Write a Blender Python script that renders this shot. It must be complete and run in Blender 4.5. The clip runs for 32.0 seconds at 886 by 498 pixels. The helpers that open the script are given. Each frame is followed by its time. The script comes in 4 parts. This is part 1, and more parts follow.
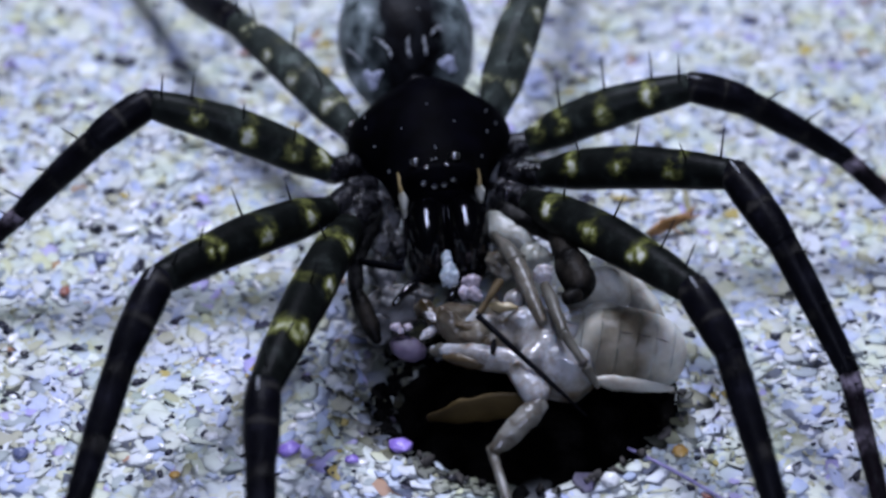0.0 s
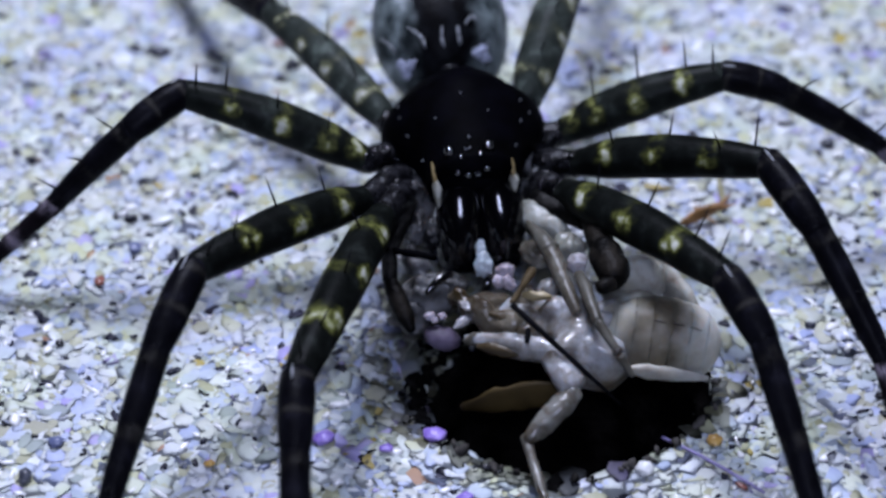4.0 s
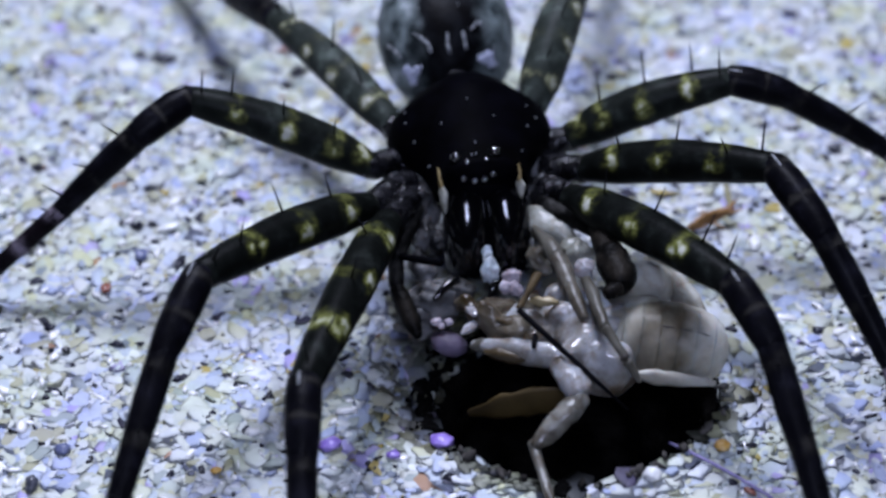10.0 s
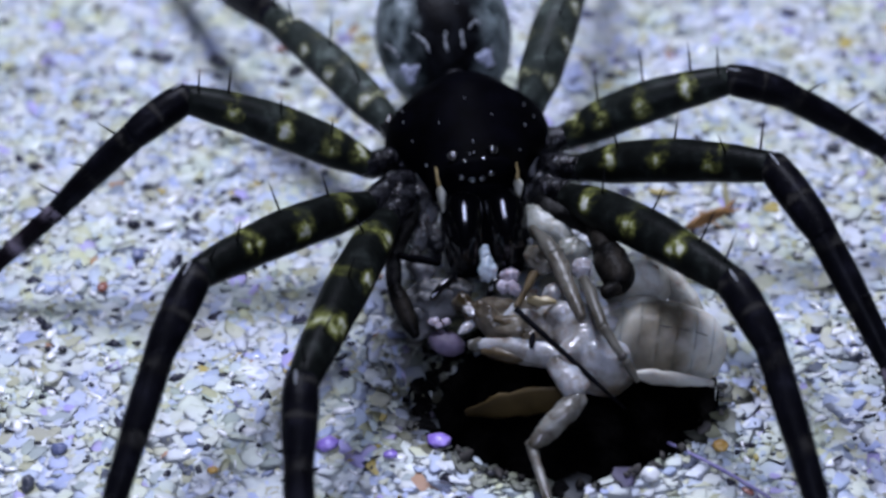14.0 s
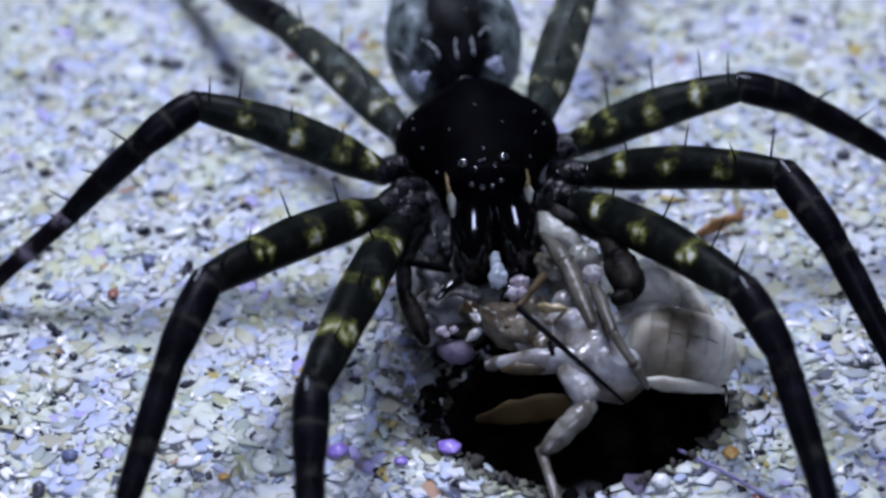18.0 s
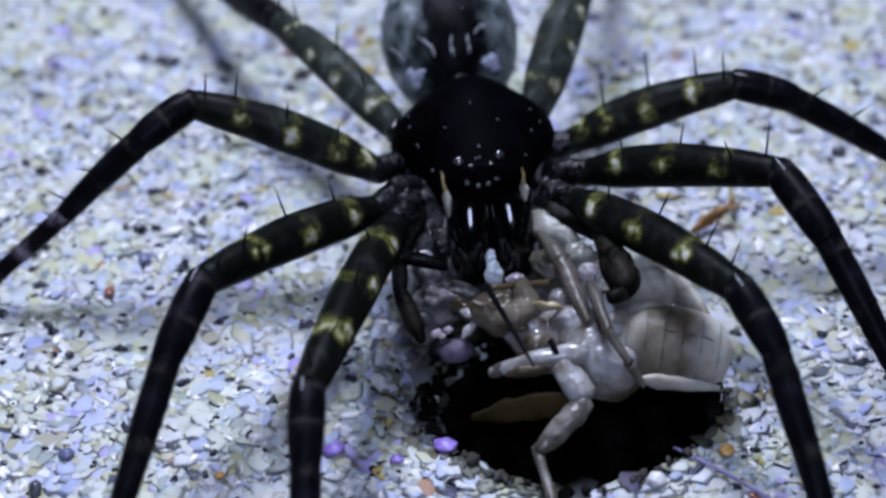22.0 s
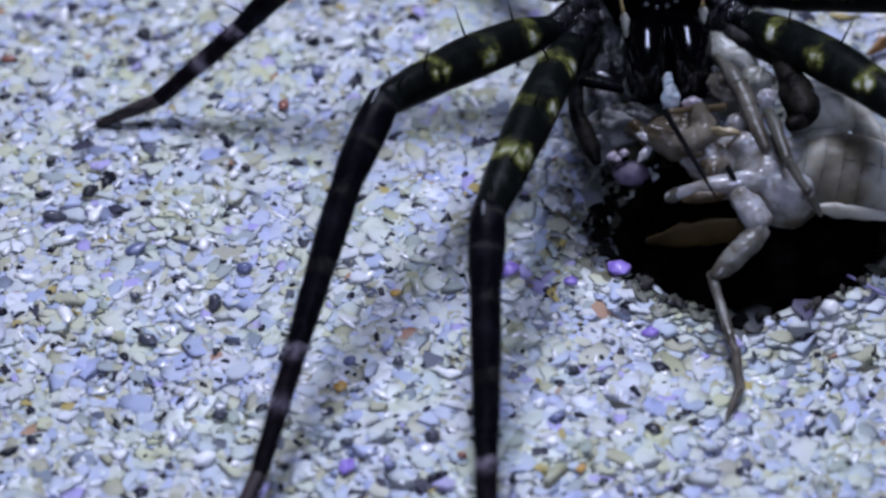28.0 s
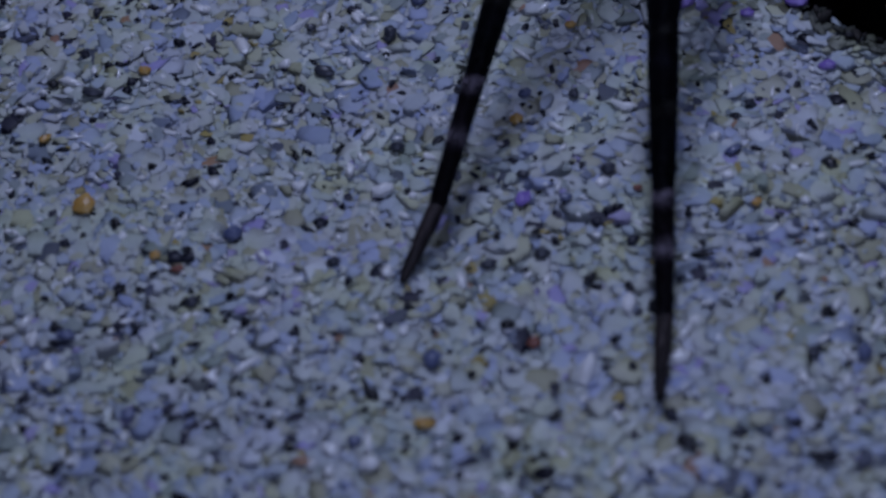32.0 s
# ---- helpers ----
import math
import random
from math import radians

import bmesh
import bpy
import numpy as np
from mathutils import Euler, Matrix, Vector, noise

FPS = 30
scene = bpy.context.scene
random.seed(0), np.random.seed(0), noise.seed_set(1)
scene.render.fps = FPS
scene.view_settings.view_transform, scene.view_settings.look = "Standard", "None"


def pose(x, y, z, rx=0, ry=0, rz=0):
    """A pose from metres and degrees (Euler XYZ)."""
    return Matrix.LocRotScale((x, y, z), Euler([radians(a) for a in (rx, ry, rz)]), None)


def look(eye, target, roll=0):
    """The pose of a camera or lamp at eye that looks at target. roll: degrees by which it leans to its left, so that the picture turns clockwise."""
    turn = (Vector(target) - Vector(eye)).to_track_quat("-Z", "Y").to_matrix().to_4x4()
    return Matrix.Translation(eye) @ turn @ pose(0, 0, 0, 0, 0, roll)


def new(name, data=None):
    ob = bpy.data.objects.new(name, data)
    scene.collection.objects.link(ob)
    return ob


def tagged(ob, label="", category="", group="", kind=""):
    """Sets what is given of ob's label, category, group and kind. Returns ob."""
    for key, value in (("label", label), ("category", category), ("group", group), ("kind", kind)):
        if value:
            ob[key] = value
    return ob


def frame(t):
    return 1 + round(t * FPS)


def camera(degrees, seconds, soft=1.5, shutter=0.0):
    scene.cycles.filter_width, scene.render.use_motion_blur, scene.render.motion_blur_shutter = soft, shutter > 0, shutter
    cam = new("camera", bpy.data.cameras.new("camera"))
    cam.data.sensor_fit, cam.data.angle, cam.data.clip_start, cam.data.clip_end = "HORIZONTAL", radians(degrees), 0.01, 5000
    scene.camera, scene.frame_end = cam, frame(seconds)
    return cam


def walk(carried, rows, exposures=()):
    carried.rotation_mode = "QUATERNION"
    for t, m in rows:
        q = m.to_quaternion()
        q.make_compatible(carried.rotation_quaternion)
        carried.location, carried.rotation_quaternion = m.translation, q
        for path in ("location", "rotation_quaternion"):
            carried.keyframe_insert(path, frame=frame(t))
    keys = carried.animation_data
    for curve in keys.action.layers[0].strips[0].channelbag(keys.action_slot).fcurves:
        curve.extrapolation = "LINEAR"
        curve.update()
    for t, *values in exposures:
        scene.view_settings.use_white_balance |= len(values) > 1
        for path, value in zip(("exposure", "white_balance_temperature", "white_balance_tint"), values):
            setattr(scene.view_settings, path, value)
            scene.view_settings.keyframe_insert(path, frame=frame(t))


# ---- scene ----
cam = camera(22.0, 32.0, soft=2.9)
cam.data.dof.use_dof = True
cam.data.dof.focus_distance = 0.0722
cam.data.dof.aperture_fstop = 58.0
PATH = [
    (0.0, (-0.00088, -0.06163, 0.05108), (0.00042, -0.00415, 0.00291), 1.012),
    (0.5, (-0.00086, -0.06166, 0.05102), (-0.00042, -0.00435, 0.00265), 0.462),
    (1.0, (-0.00091, -0.06169, 0.05101), (-0.00154, -0.00450, 0.00250), -0.232),
    (1.5, (-0.00091, -0.06169, 0.05101), (-0.00151, -0.00456, 0.00243), -0.207),
    (2.0, (-0.00090, -0.06169, 0.05101), (-0.00132, -0.00449, 0.00250), -0.094),
    (2.5, (-0.00088, -0.06168, 0.05101), (-0.00098, -0.00435, 0.00265), 0.119),
    (3.0, (-0.00088, -0.06167, 0.05101), (-0.00092, -0.00438, 0.00262), 0.154),
    (3.5, (-0.00088, -0.06167, 0.05101), (-0.00079, -0.00437, 0.00262), 0.234),
    (5.5, (-0.00087, -0.06179, 0.05110), (-0.00054, -0.00446, 0.00275), 0.158),
    (6.0, (-0.00098, -0.06174, 0.05089), (-0.00083, -0.00431, 0.00266), 0.031),
    (6.5, (-0.00109, -0.06163, 0.05084), (-0.00125, -0.00423, 0.00257), -0.144),
    (7.0, (-0.00098, -0.06165, 0.05085), (-0.00124, -0.00421, 0.00262), -0.276),
    (7.5, (-0.00083, -0.06163, 0.05104), (-0.00115, -0.00420, 0.00281), -0.358),
    (8.0, (-0.00085, -0.06175, 0.05105), (-0.00097, -0.00414, 0.00303), -0.200),
    (8.5, (-0.00088, -0.06173, 0.05088), (-0.00083, -0.00409, 0.00290), -0.022),
    (9.0, (-0.00083, -0.06177, 0.05100), (-0.00080, -0.00426, 0.00286), -0.056),
    (9.5, (-0.00090, -0.06167, 0.05097), (-0.00089, -0.00420, 0.00279), -0.064),
    (10.0, (-0.00089, -0.06165, 0.05087), (-0.00091, -0.00416, 0.00270), -0.076),
    (10.5, (-0.00083, -0.06175, 0.05100), (-0.00089, -0.00425, 0.00284), -0.104),
    (11.0, (-0.00078, -0.06167, 0.05110), (-0.00085, -0.00420, 0.00291), -0.160),
    (11.5, (-0.00077, -0.06172, 0.05100), (-0.00073, -0.00419, 0.00288), -0.005),
    (12.0, (-0.00086, -0.06178, 0.05103), (-0.00069, -0.00429, 0.00286), 0.109),
    (12.5, (-0.00093, -0.06168, 0.05095), (-0.00084, -0.00419, 0.00278), 0.102),
    (13.0, (-0.00088, -0.06160, 0.05093), (-0.00088, -0.00415, 0.00272), 0.001),
    (13.5, (-0.00080, -0.06156, 0.05091), (-0.00080, -0.00415, 0.00265), -0.018),
    (14.0, (-0.00085, -0.06153, 0.05076), (-0.00083, -0.00405, 0.00258), -0.001),
    (14.5, (-0.00085, -0.06163, 0.05092), (-0.00078, -0.00412, 0.00278), 0.045),
    (15.0, (-0.00094, -0.06157, 0.05082), (-0.00102, -0.00404, 0.00270), 0.048),
    (15.5, (-0.00100, -0.06156, 0.05080), (-0.00127, -0.00401, 0.00272), 0.014),
    (17.5, (-0.00099, -0.06162, 0.05088), (-0.00118, -0.00400, 0.00288), -0.125),
    (18.0, (-0.00097, -0.06154, 0.05079), (-0.00117, -0.00393, 0.00277), -0.102),
    (18.5, (-0.00073, -0.06161, 0.05079), (-0.00120, -0.00401, 0.00276), -0.280),
    (19.0, (-0.00088, -0.06143, 0.05090), (-0.00125, -0.00391, 0.00278), -0.293),
    (19.5, (-0.00096, -0.06147, 0.05089), (-0.00122, -0.00393, 0.00278), -0.195),
    (20.0, (-0.00080, -0.06156, 0.05099), (-0.00107, -0.00401, 0.00290), -0.191),
    (20.5, (-0.00102, -0.06147, 0.05103), (-0.00111, -0.00399, 0.00285), -0.163),
    (21.0, (-0.00095, -0.06143, 0.05098), (-0.00116, -0.00395, 0.00279), -0.165),
    (21.5, (-0.00091, -0.06149, 0.05097), (-0.00121, -0.00402, 0.00279), -0.224),
    (22.0, (-0.00083, -0.06140, 0.05106), (-0.00103, -0.00402, 0.00276), -0.214),
    (22.5, (-0.00080, -0.06147, 0.05100), (-0.00090, -0.00405, 0.00274), -0.149),
    (23.0, (-0.00082, -0.06150, 0.05113), (-0.00079, -0.00422, 0.00272), -0.077),
    (23.5, (-0.00085, -0.06149, 0.05103), (-0.00083, -0.00415, 0.00269), -0.035),
    (24.0, (-0.00079, -0.06150, 0.05104), (-0.00083, -0.00420, 0.00265), -0.122),
    (24.5, (-0.00088, -0.06157, 0.05105), (-0.00078, -0.00431, 0.00261), -0.040),
    (26.5, (-0.00201, -0.06085, 0.05204), (-0.00379, -0.00582, 0.00111), -0.557),
    (27.0, (-0.00263, -0.06091, 0.05249), (-0.00459, -0.00674, 0.00066), -0.379),
    (27.5, (-0.00255, -0.06061, 0.05235), (-0.00562, -0.00708, -0.00009), -1.108),
    (28.0, (-0.00286, -0.06047, 0.05248), (-0.00668, -0.00839, -0.00135), -1.762),
    (28.5, (-0.00264, -0.06007, 0.05256), (-0.00762, -0.00894, -0.00208), -2.798),
    (29.0, (-0.00244, -0.06003, 0.05256), (-0.00818, -0.00980, -0.00285), -3.505),
    (29.5, (-0.00269, -0.06033, 0.05251), (-0.00876, -0.01119, -0.00382), -3.752),
    (30.0, (-0.00301, -0.06037, 0.05250), (-0.00931, -0.01242, -0.00483), -4.052),
    (30.5, (-0.00331, -0.06026, 0.05279), (-0.01044, -0.01381, -0.00566), -4.913),
    (31.0, (-0.00337, -0.06030, 0.05300), (-0.01128, -0.01493, -0.00619), -5.872),
    (31.5, (-0.00360, -0.06031, 0.05335), (-0.01167, -0.01588, -0.00653), -6.251),
    (32.0, (-0.00381, -0.06028, 0.05315), (-0.01208, -0.01572, -0.00660), -6.416),
]
walk(cam, [(t, look(eye, target, roll)) for t, eye, target, roll in PATH],
     exposures=((0, 0.0, 6500, 10), (26.5, -0.10, 6450, 10), (28, -0.31, 6350, 12), (30, -0.74, 6120, 15), (31, -1.38, 5820, 17), (32, -2.17, 5580, 16)))

# ---- light: one cold lamp over the spider in a dark room ----
world = bpy.data.worlds.new("dark_room")
world.use_nodes = True
world.node_tree.nodes["Background"].inputs[0].default_value = (0.55, 0.62, 1.0, 1)
world.node_tree.nodes["Background"].inputs[1].default_value = 0.003
scene.world = world

lamp_data = bpy.data.lights.new("lamp", "AREA")
lamp_data.shape, lamp_data.size = "DISK", 0.056
lamp_data.energy = 0.520
lamp_data.color = (0.655, 0.700, 0.905)
lamp = new("lamp", lamp_data)
lamp.matrix_world = look((-0.013, 0.062, 0.150), (0.0, -0.006, 0.0))

# the light round the lens
ring_data = bpy.data.lights.new("camera_light", "AREA")
ring_data.shape, ring_data.size, ring_data.size_y = "RECTANGLE", 0.015, 0.026
ring_data.energy = 0.040
ring_data.color = (0.595, 0.665, 1.0)
ring = new("camera_light", ring_data)
ring.matrix_world = look((0.004, -0.066, 0.070), (0.0, -0.004, 0.003))


# ---- materials ----
def mat(name, rough=0.5, metal=0.0, spec=0.5, sss=0.0):
    m = bpy.data.materials.new(name)
    m.use_nodes = True
    nt = m.node_tree
    b = nt.nodes["Principled BSDF"]
    b.inputs["Roughness"].default_value = rough
    b.inputs["Metallic"].default_value = metal
    b.inputs["Specular IOR Level"].default_value = spec
    if sss:
        b.inputs["Subsurface Weight"].default_value = sss
        b.inputs["Subsurface Scale"].default_value = 0.0004
        b.inputs["Subsurface Radius"].default_value = (1.0, 0.7, 0.5)
    return m, nt, b


def node(nt, kind, **inputs):
    n = nt.nodes.new(kind)
    for k, v in inputs.items():
        n.inputs[k.replace("_", " ")].default_value = v
    return n


def ramp(nt, stops, source, constant=False):
    n = nt.nodes.new("ShaderNodeValToRGB")
    e = n.color_ramp.elements
    if constant:
        n.color_ramp.interpolation = "CONSTANT"
    while len(e) < len(stops):
        e.new(0.5)
    for el, (p, c) in zip(e, stops):
        el.position, el.color = p, (*c, 1)
    nt.links.new(source, n.inputs[0])
    return n.outputs[0]


def mix(nt, factor, a, b, kind="MIX"):
    n = nt.nodes.new("ShaderNodeMix")
    n.data_type, n.blend_type = "RGBA", kind
    for sock, v in ((n.inputs[0], factor), (n.inputs[6], a), (n.inputs[7], b)):
        if isinstance(v, bpy.types.NodeSocket):
            nt.links.new(v, sock)
        else:
            sock.default_value = (*v, 1) if isinstance(v, tuple) else v
    return n.outputs[2]


def bump(nt, b, height, strength, distance):
    n = node(nt, "ShaderNodeBump", Strength=strength, Distance=distance)
    nt.links.new(height, n.inputs["Height"])
    nt.links.new(n.outputs[0], b.inputs["Normal"])


def noise_of(nt, scale, detail=3.0, coord="Object"):
    c = nt.nodes.new("ShaderNodeTexCoord")
    n = node(nt, "ShaderNodeTexNoise", Scale=scale, Detail=detail)
    nt.links.new(c.outputs[coord], n.inputs["Vector"])
    return n.outputs[0]


GRAINS = [(0.0, (0.50, 0.53, 0.48)), (0.12, (0.44, 0.49, 0.56)), (0.22, (0.58, 0.61, 0.62)), (0.29, (0.47, 0.48, 0.36)),
          (0.37, (0.42, 0.47, 0.60)), (0.46, (0.53, 0.56, 0.56)), (0.55, (0.46, 0.50, 0.49)), (0.64, (0.53, 0.55, 0.52)),
          (0.73, (0.36, 0.36, 0.26)), (0.80, (0.33, 0.38, 0.52)), (0.85, (0.30, 0.34, 0.33)), (0.90, (0.66, 0.69, 0.72)), (0.925, (0.19, 0.22, 0.28)),
          (0.943, (0.09, 0.10, 0.14)), (0.956, (0.03, 0.03, 0.05)), (0.966, (0.36, 0.29, 0.10)), (0.976, (0.37, 0.34, 0.58)), (0.993, (0.33, 0.20, 0.13))]


def sand_grain_material(name="sand_grain", painted_shade=1.0):
    m, nt, b = mat(name, 0.46, spec=0.12)
    g = nt.nodes.new("ShaderNodeNewGeometry")
    col = ramp(nt, GRAINS, g.outputs["Random Per Island"], True)
    fine = noise_of(nt, 3200)
    col = mix(nt, 0.26, col, ramp(nt, [(0.3, (0.55, 0.55, 0.55)), (0.7, (1.0, 1.0, 1.0))], fine), "MULTIPLY")
    tint = ramp(nt, [(0.36, (1.0, 1.02, 0.87)), (0.48, (1.0, 1.0, 0.97)), (0.54, (0.99, 0.98, 1.0)), (0.64, (0.93, 0.92, 1.03))], noise_of(nt, 420, 2.0))
    col = mix(nt, 1.0, col, tint, "MULTIPLY")
    # values below 1 multiply shade into the grain colour
    if painted_shade < 1.0:
        col = mix(nt, 1.0, col, (painted_shade, painted_shade * 0.98, painted_shade * 0.86), "MULTIPLY")
    nt.links.new(col, b.inputs["Base Color"])
    # light spreads inside the clear grains, so their sides shade softly
    g2 = nt.nodes.new("ShaderNodeVectorMath")
    g2.operation = "MULTIPLY_ADD"
    nt.links.new(g.outputs["Normal"], g2.inputs[0])
    g2.inputs[1].default_value, g2.inputs[2].default_value = (0.20, 0.20, 0.20), (0.0, 0.0, 0.80)
    even = nt.nodes.new("ShaderNodeVectorMath")
    even.operation = "NORMALIZE"
    nt.links.new(g2.outputs[0], even.inputs[0])
    nt.links.new(even.outputs[0], b.inputs["Normal"])
    return m


def ground_material():
    m, nt, b = mat("sand_bed", 0.8)
    c = nt.nodes.new("ShaderNodeTexCoord")
    v = node(nt, "ShaderNodeTexVoronoi", Scale=2300.0)
    nt.links.new(c.outputs["Object"], v.inputs["Vector"])
    s = nt.nodes.new("ShaderNodeSeparateColor")
    nt.links.new(v.outputs["Color"], s.inputs[0])
    col = ramp(nt, GRAINS, s.outputs[0], True)
    big = noise_of(nt, 90)
    col = mix(nt, 1.0, col, ramp(nt, [(0.35, (0.80, 0.80, 0.74)), (0.65, (1.0, 1.0, 0.95))], big), "MULTIPLY")
    nt.links.new(col, b.inputs["Base Color"])
    bump(nt, b, v.outputs["Distance"], 0.15, 0.0001)
    return m


def mottled(name, a, b_col, scale, rough, spec=0.5, relief=0.2, depth=0.00003, sss=0.0, lo=0.35, hi=0.65, veins=0.0):
    m, nt, b = mat(name, rough, spec=spec, sss=sss)
    n = noise_of(nt, scale, 4.0)
    col = ramp(nt, [(lo, a), (hi, b_col)], n)
    fine = noise_of(nt, scale * 6, 2.0)
    col = mix(nt, 0.35, col, ramp(nt, [(0.3, (0.6, 0.6, 0.6)), (0.7, (1.0, 1.0, 1.0))], fine), "MULTIPLY")
    if veins:
        line = ramp(nt, [(0.46, (1, 1, 1)), (0.50, (0.42, 0.30, 0.20)), (0.54, (1, 1, 1))], noise_of(nt, scale * 1.7, 3.0))
        col = mix(nt, veins, col, line, "MULTIPLY")
        spot = ramp(nt, [(0.60, (1, 1, 1)), (0.68, (0.40, 0.29, 0.19))], noise_of(nt, scale * 3.1, 2.0))
        col = mix(nt, veins, col, spot, "MULTIPLY")
    nt.links.new(col, b.inputs["Base Color"])
    bump(nt, b, fine, relief, depth)
    return m


def banded(name, dark, light, bands, width, rough=0.42, dorsal=True):
    """Cuticle with pale blotches at given parts of the segment's length, strongest on its upper side."""
    m, nt, b = mat(name, 0.40, spec=0.035)
    c = nt.nodes.new("ShaderNodeTexCoord")
    s = nt.nodes.new("ShaderNodeSeparateXYZ")
    nt.links.new(c.outputs["Generated"], s.inputs[0])
    warp = noise_of(nt, 1900, 2.0)
    w = node(nt, "ShaderNodeMath")
    w.operation = "MULTIPLY_ADD"
    nt.links.new(warp, w.inputs[0])
    w.inputs[1].default_value = 0.10
    nt.links.new(s.outputs[2], w.inputs[2])
    stops = [(0.0, (0, 0, 0))]
    for z in bands:
        stops += [(z - width + 0.05, (0, 0, 0)), (z + 0.05, (1, 1, 1)), (z + width + 0.05, (0, 0, 0))]
    band = ramp(nt, stops, w.outputs[0])
    blot = ramp(nt, [(0.32, (0, 0, 0)), (0.66, (1, 1, 1))], noise_of(nt, 1700, 3.0))
    f = mix(nt, 1.0, band, blot, "MULTIPLY")
    if dorsal:
        side = ramp(nt, [(0.42, (0.06, 0.06, 0.06)), (0.66, (1, 1, 1)), (0.78, (1, 1, 1)), (0.92, (0.3, 0.3, 0.3))], s.outputs[0])
        f = mix(nt, 1.0, f, side, "MULTIPLY")
    base = ramp(nt, [(0.40, dark), (0.56, tuple(v * 1.8 for v in dark)), (0.70, tuple(v * 5.0 for v in dark))], noise_of(nt, 1500, 5.0))
    olive = tuple(v * 0.22 for v in light)
    white = tuple(min(1.0, v * 0.5 + 0.36) for v in light) if dorsal else light
    core = ramp(nt, [(0.08, olive), (0.36, tuple(v * (1.0 if dorsal else 0.5) for v in light)), (0.72, white)], f)
    edge = ramp(nt, [(0.03, (0, 0, 0)), (0.45, (1, 1, 1))], f)
    nt.links.new(mix(nt, edge, base, core), b.inputs["Base Color"])
    bump(nt, b, noise_of(nt, 6000, 3.0), 0.5, 0.00003)
    return m


def abdomen_material():
    """Dark folium along the middle, paler mottled flanks."""
    m, nt, b = mat("abdomen_skin", 0.42, spec=0.03)
    c = nt.nodes.new("ShaderNodeTexCoord")
    s = nt.nodes.new("ShaderNodeSeparateXYZ")
    nt.links.new(c.outputs["Generated"], s.inputs[0])
    w = node(nt, "ShaderNodeMath")
    w.operation = "MULTIPLY_ADD"
    nt.links.new(noise_of(nt, 900, 4.0), w.inputs[0])
    w.inputs[1].default_value = 0.22
    nt.links.new(s.outputs[0], w.inputs[2])
    flank = ramp(nt, [(0.28, (1, 1, 1)), (0.36, (0.45, 0.45, 0.45)), (0.42, (0, 0, 0)), (0.76, (0, 0, 0)), (0.82, (0.45, 0.45, 0.45)), (0.90, (1, 1, 1))], w.outputs[0])
    dark = ramp(nt, [(0.4, (0.0015, 0.0015, 0.002)), (0.75, (0.008, 0.009, 0.011))], noise_of(nt, 1500, 4.0))
    pale = ramp(nt, [(0.36, (0.022, 0.030, 0.032)), (0.60, (0.17, 0.205, 0.21)), (0.72, (0.36, 0.40, 0.42))], noise_of(nt, 1300, 4.0))
    nt.links.new(mix(nt, flank, dark, pale), b.inputs["Base Color"])
    bump(nt, b, noise_of(nt, 5000, 3.0), 0.4, 0.00004)
    return m


def stained_abdomen_material():
    """Cream translucent skin with a wide brown stain across the middle rings."""
    m, nt, b = mat("stained_prey_skin", 0.44, spec=0.22, sss=0.8)
    c = nt.nodes.new("ShaderNodeTexCoord")
    s = nt.nodes.new("ShaderNodeSeparateXYZ")
    nt.links.new(c.outputs["Object"], s.inputs[0])
    along = node(nt, "ShaderNodeMath")
    along.operation = "MULTIPLY_ADD"
    nt.links.new(s.outputs[2], along.inputs[0])
    along.inputs[1].default_value = 240.0
    wave = node(nt, "ShaderNodeMath")
    wave.operation = "MULTIPLY_ADD"
    nt.links.new(noise_of(nt, 650, 3.0), wave.inputs[0])
    wave.inputs[1].default_value, wave.inputs[2].default_value = 0.30, -0.15
    nt.links.new(wave.outputs[0], along.inputs[2])
    stain = ramp(nt, [(0.18, (0.5, 0.5, 0.5)), (0.30, (0.9, 0.9, 0.9)), (0.55, (0.95, 0.95, 0.95)), (0.70, (0.35, 0.35, 0.35)), (0.85, (0.0, 0.0, 0.0))], along.outputs[0])
    cream = ramp(nt, [(0.35, (0.42, 0.405, 0.34)), (0.62, (0.62, 0.615, 0.565))], noise_of(nt, 520, 4.0))
    brown = ramp(nt, [(0.35, (0.045, 0.033, 0.015)), (0.68, (0.19, 0.165, 0.115))], noise_of(nt, 900, 4.0))
    col = mix(nt, stain, cream, brown)
    fine = noise_of(nt, 2600, 3.0)
    col = mix(nt, 0.4, col, ramp(nt, [(0.3, (0.6, 0.58, 0.52)), (0.6, (1.0, 1.0, 1.0))], fine), "MULTIPLY")
    nt.links.new(col, b.inputs["Base Color"])
    bump(nt, b, fine, 0.6, 0.00007)
    return m


M = {}
M["grain"] = sand_grain_material()
# the same grain in three darker tones, for painted shade round the burrow
M["faint_shade_grain"] = sand_grain_material("faint_shade_sand_grain", 0.52)
M["half_shade_grain"] = sand_grain_material("half_shade_sand_grain", 0.24)
M["deep_shade_grain"] = sand_grain_material("deep_shade_sand_grain", 0.08)
M["ground"] = ground_material()
M["splinter"] = mottled("white_shell", (0.84, 0.84, 0.83), (0.95, 0.95, 0.95), 2600, 0.22, 0.8, 0.3, 0.00004)
M["flake"] = mottled("slate_flake", (0.003, 0.003, 0.006), (0.026, 0.028, 0.045), 320, 0.45, 0.25, 0.3, 0.00004)
# near-black lining: the burrow's deep shade put into the colour
M["painted_shade"] = mottled("black_shade_lining", (0.0006, 0.0006, 0.0006), (0.011, 0.010, 0.009), 700, 0.9, 0.02, 0.9, 0.0003, lo=0.42, hi=0.72)
M["crumb"] = mottled("shade_crumb", (0.001, 0.001, 0.001), (0.13, 0.12, 0.11), 260, 0.9, 0.05, 0.5, 0.0001, lo=0.42, hi=0.66)
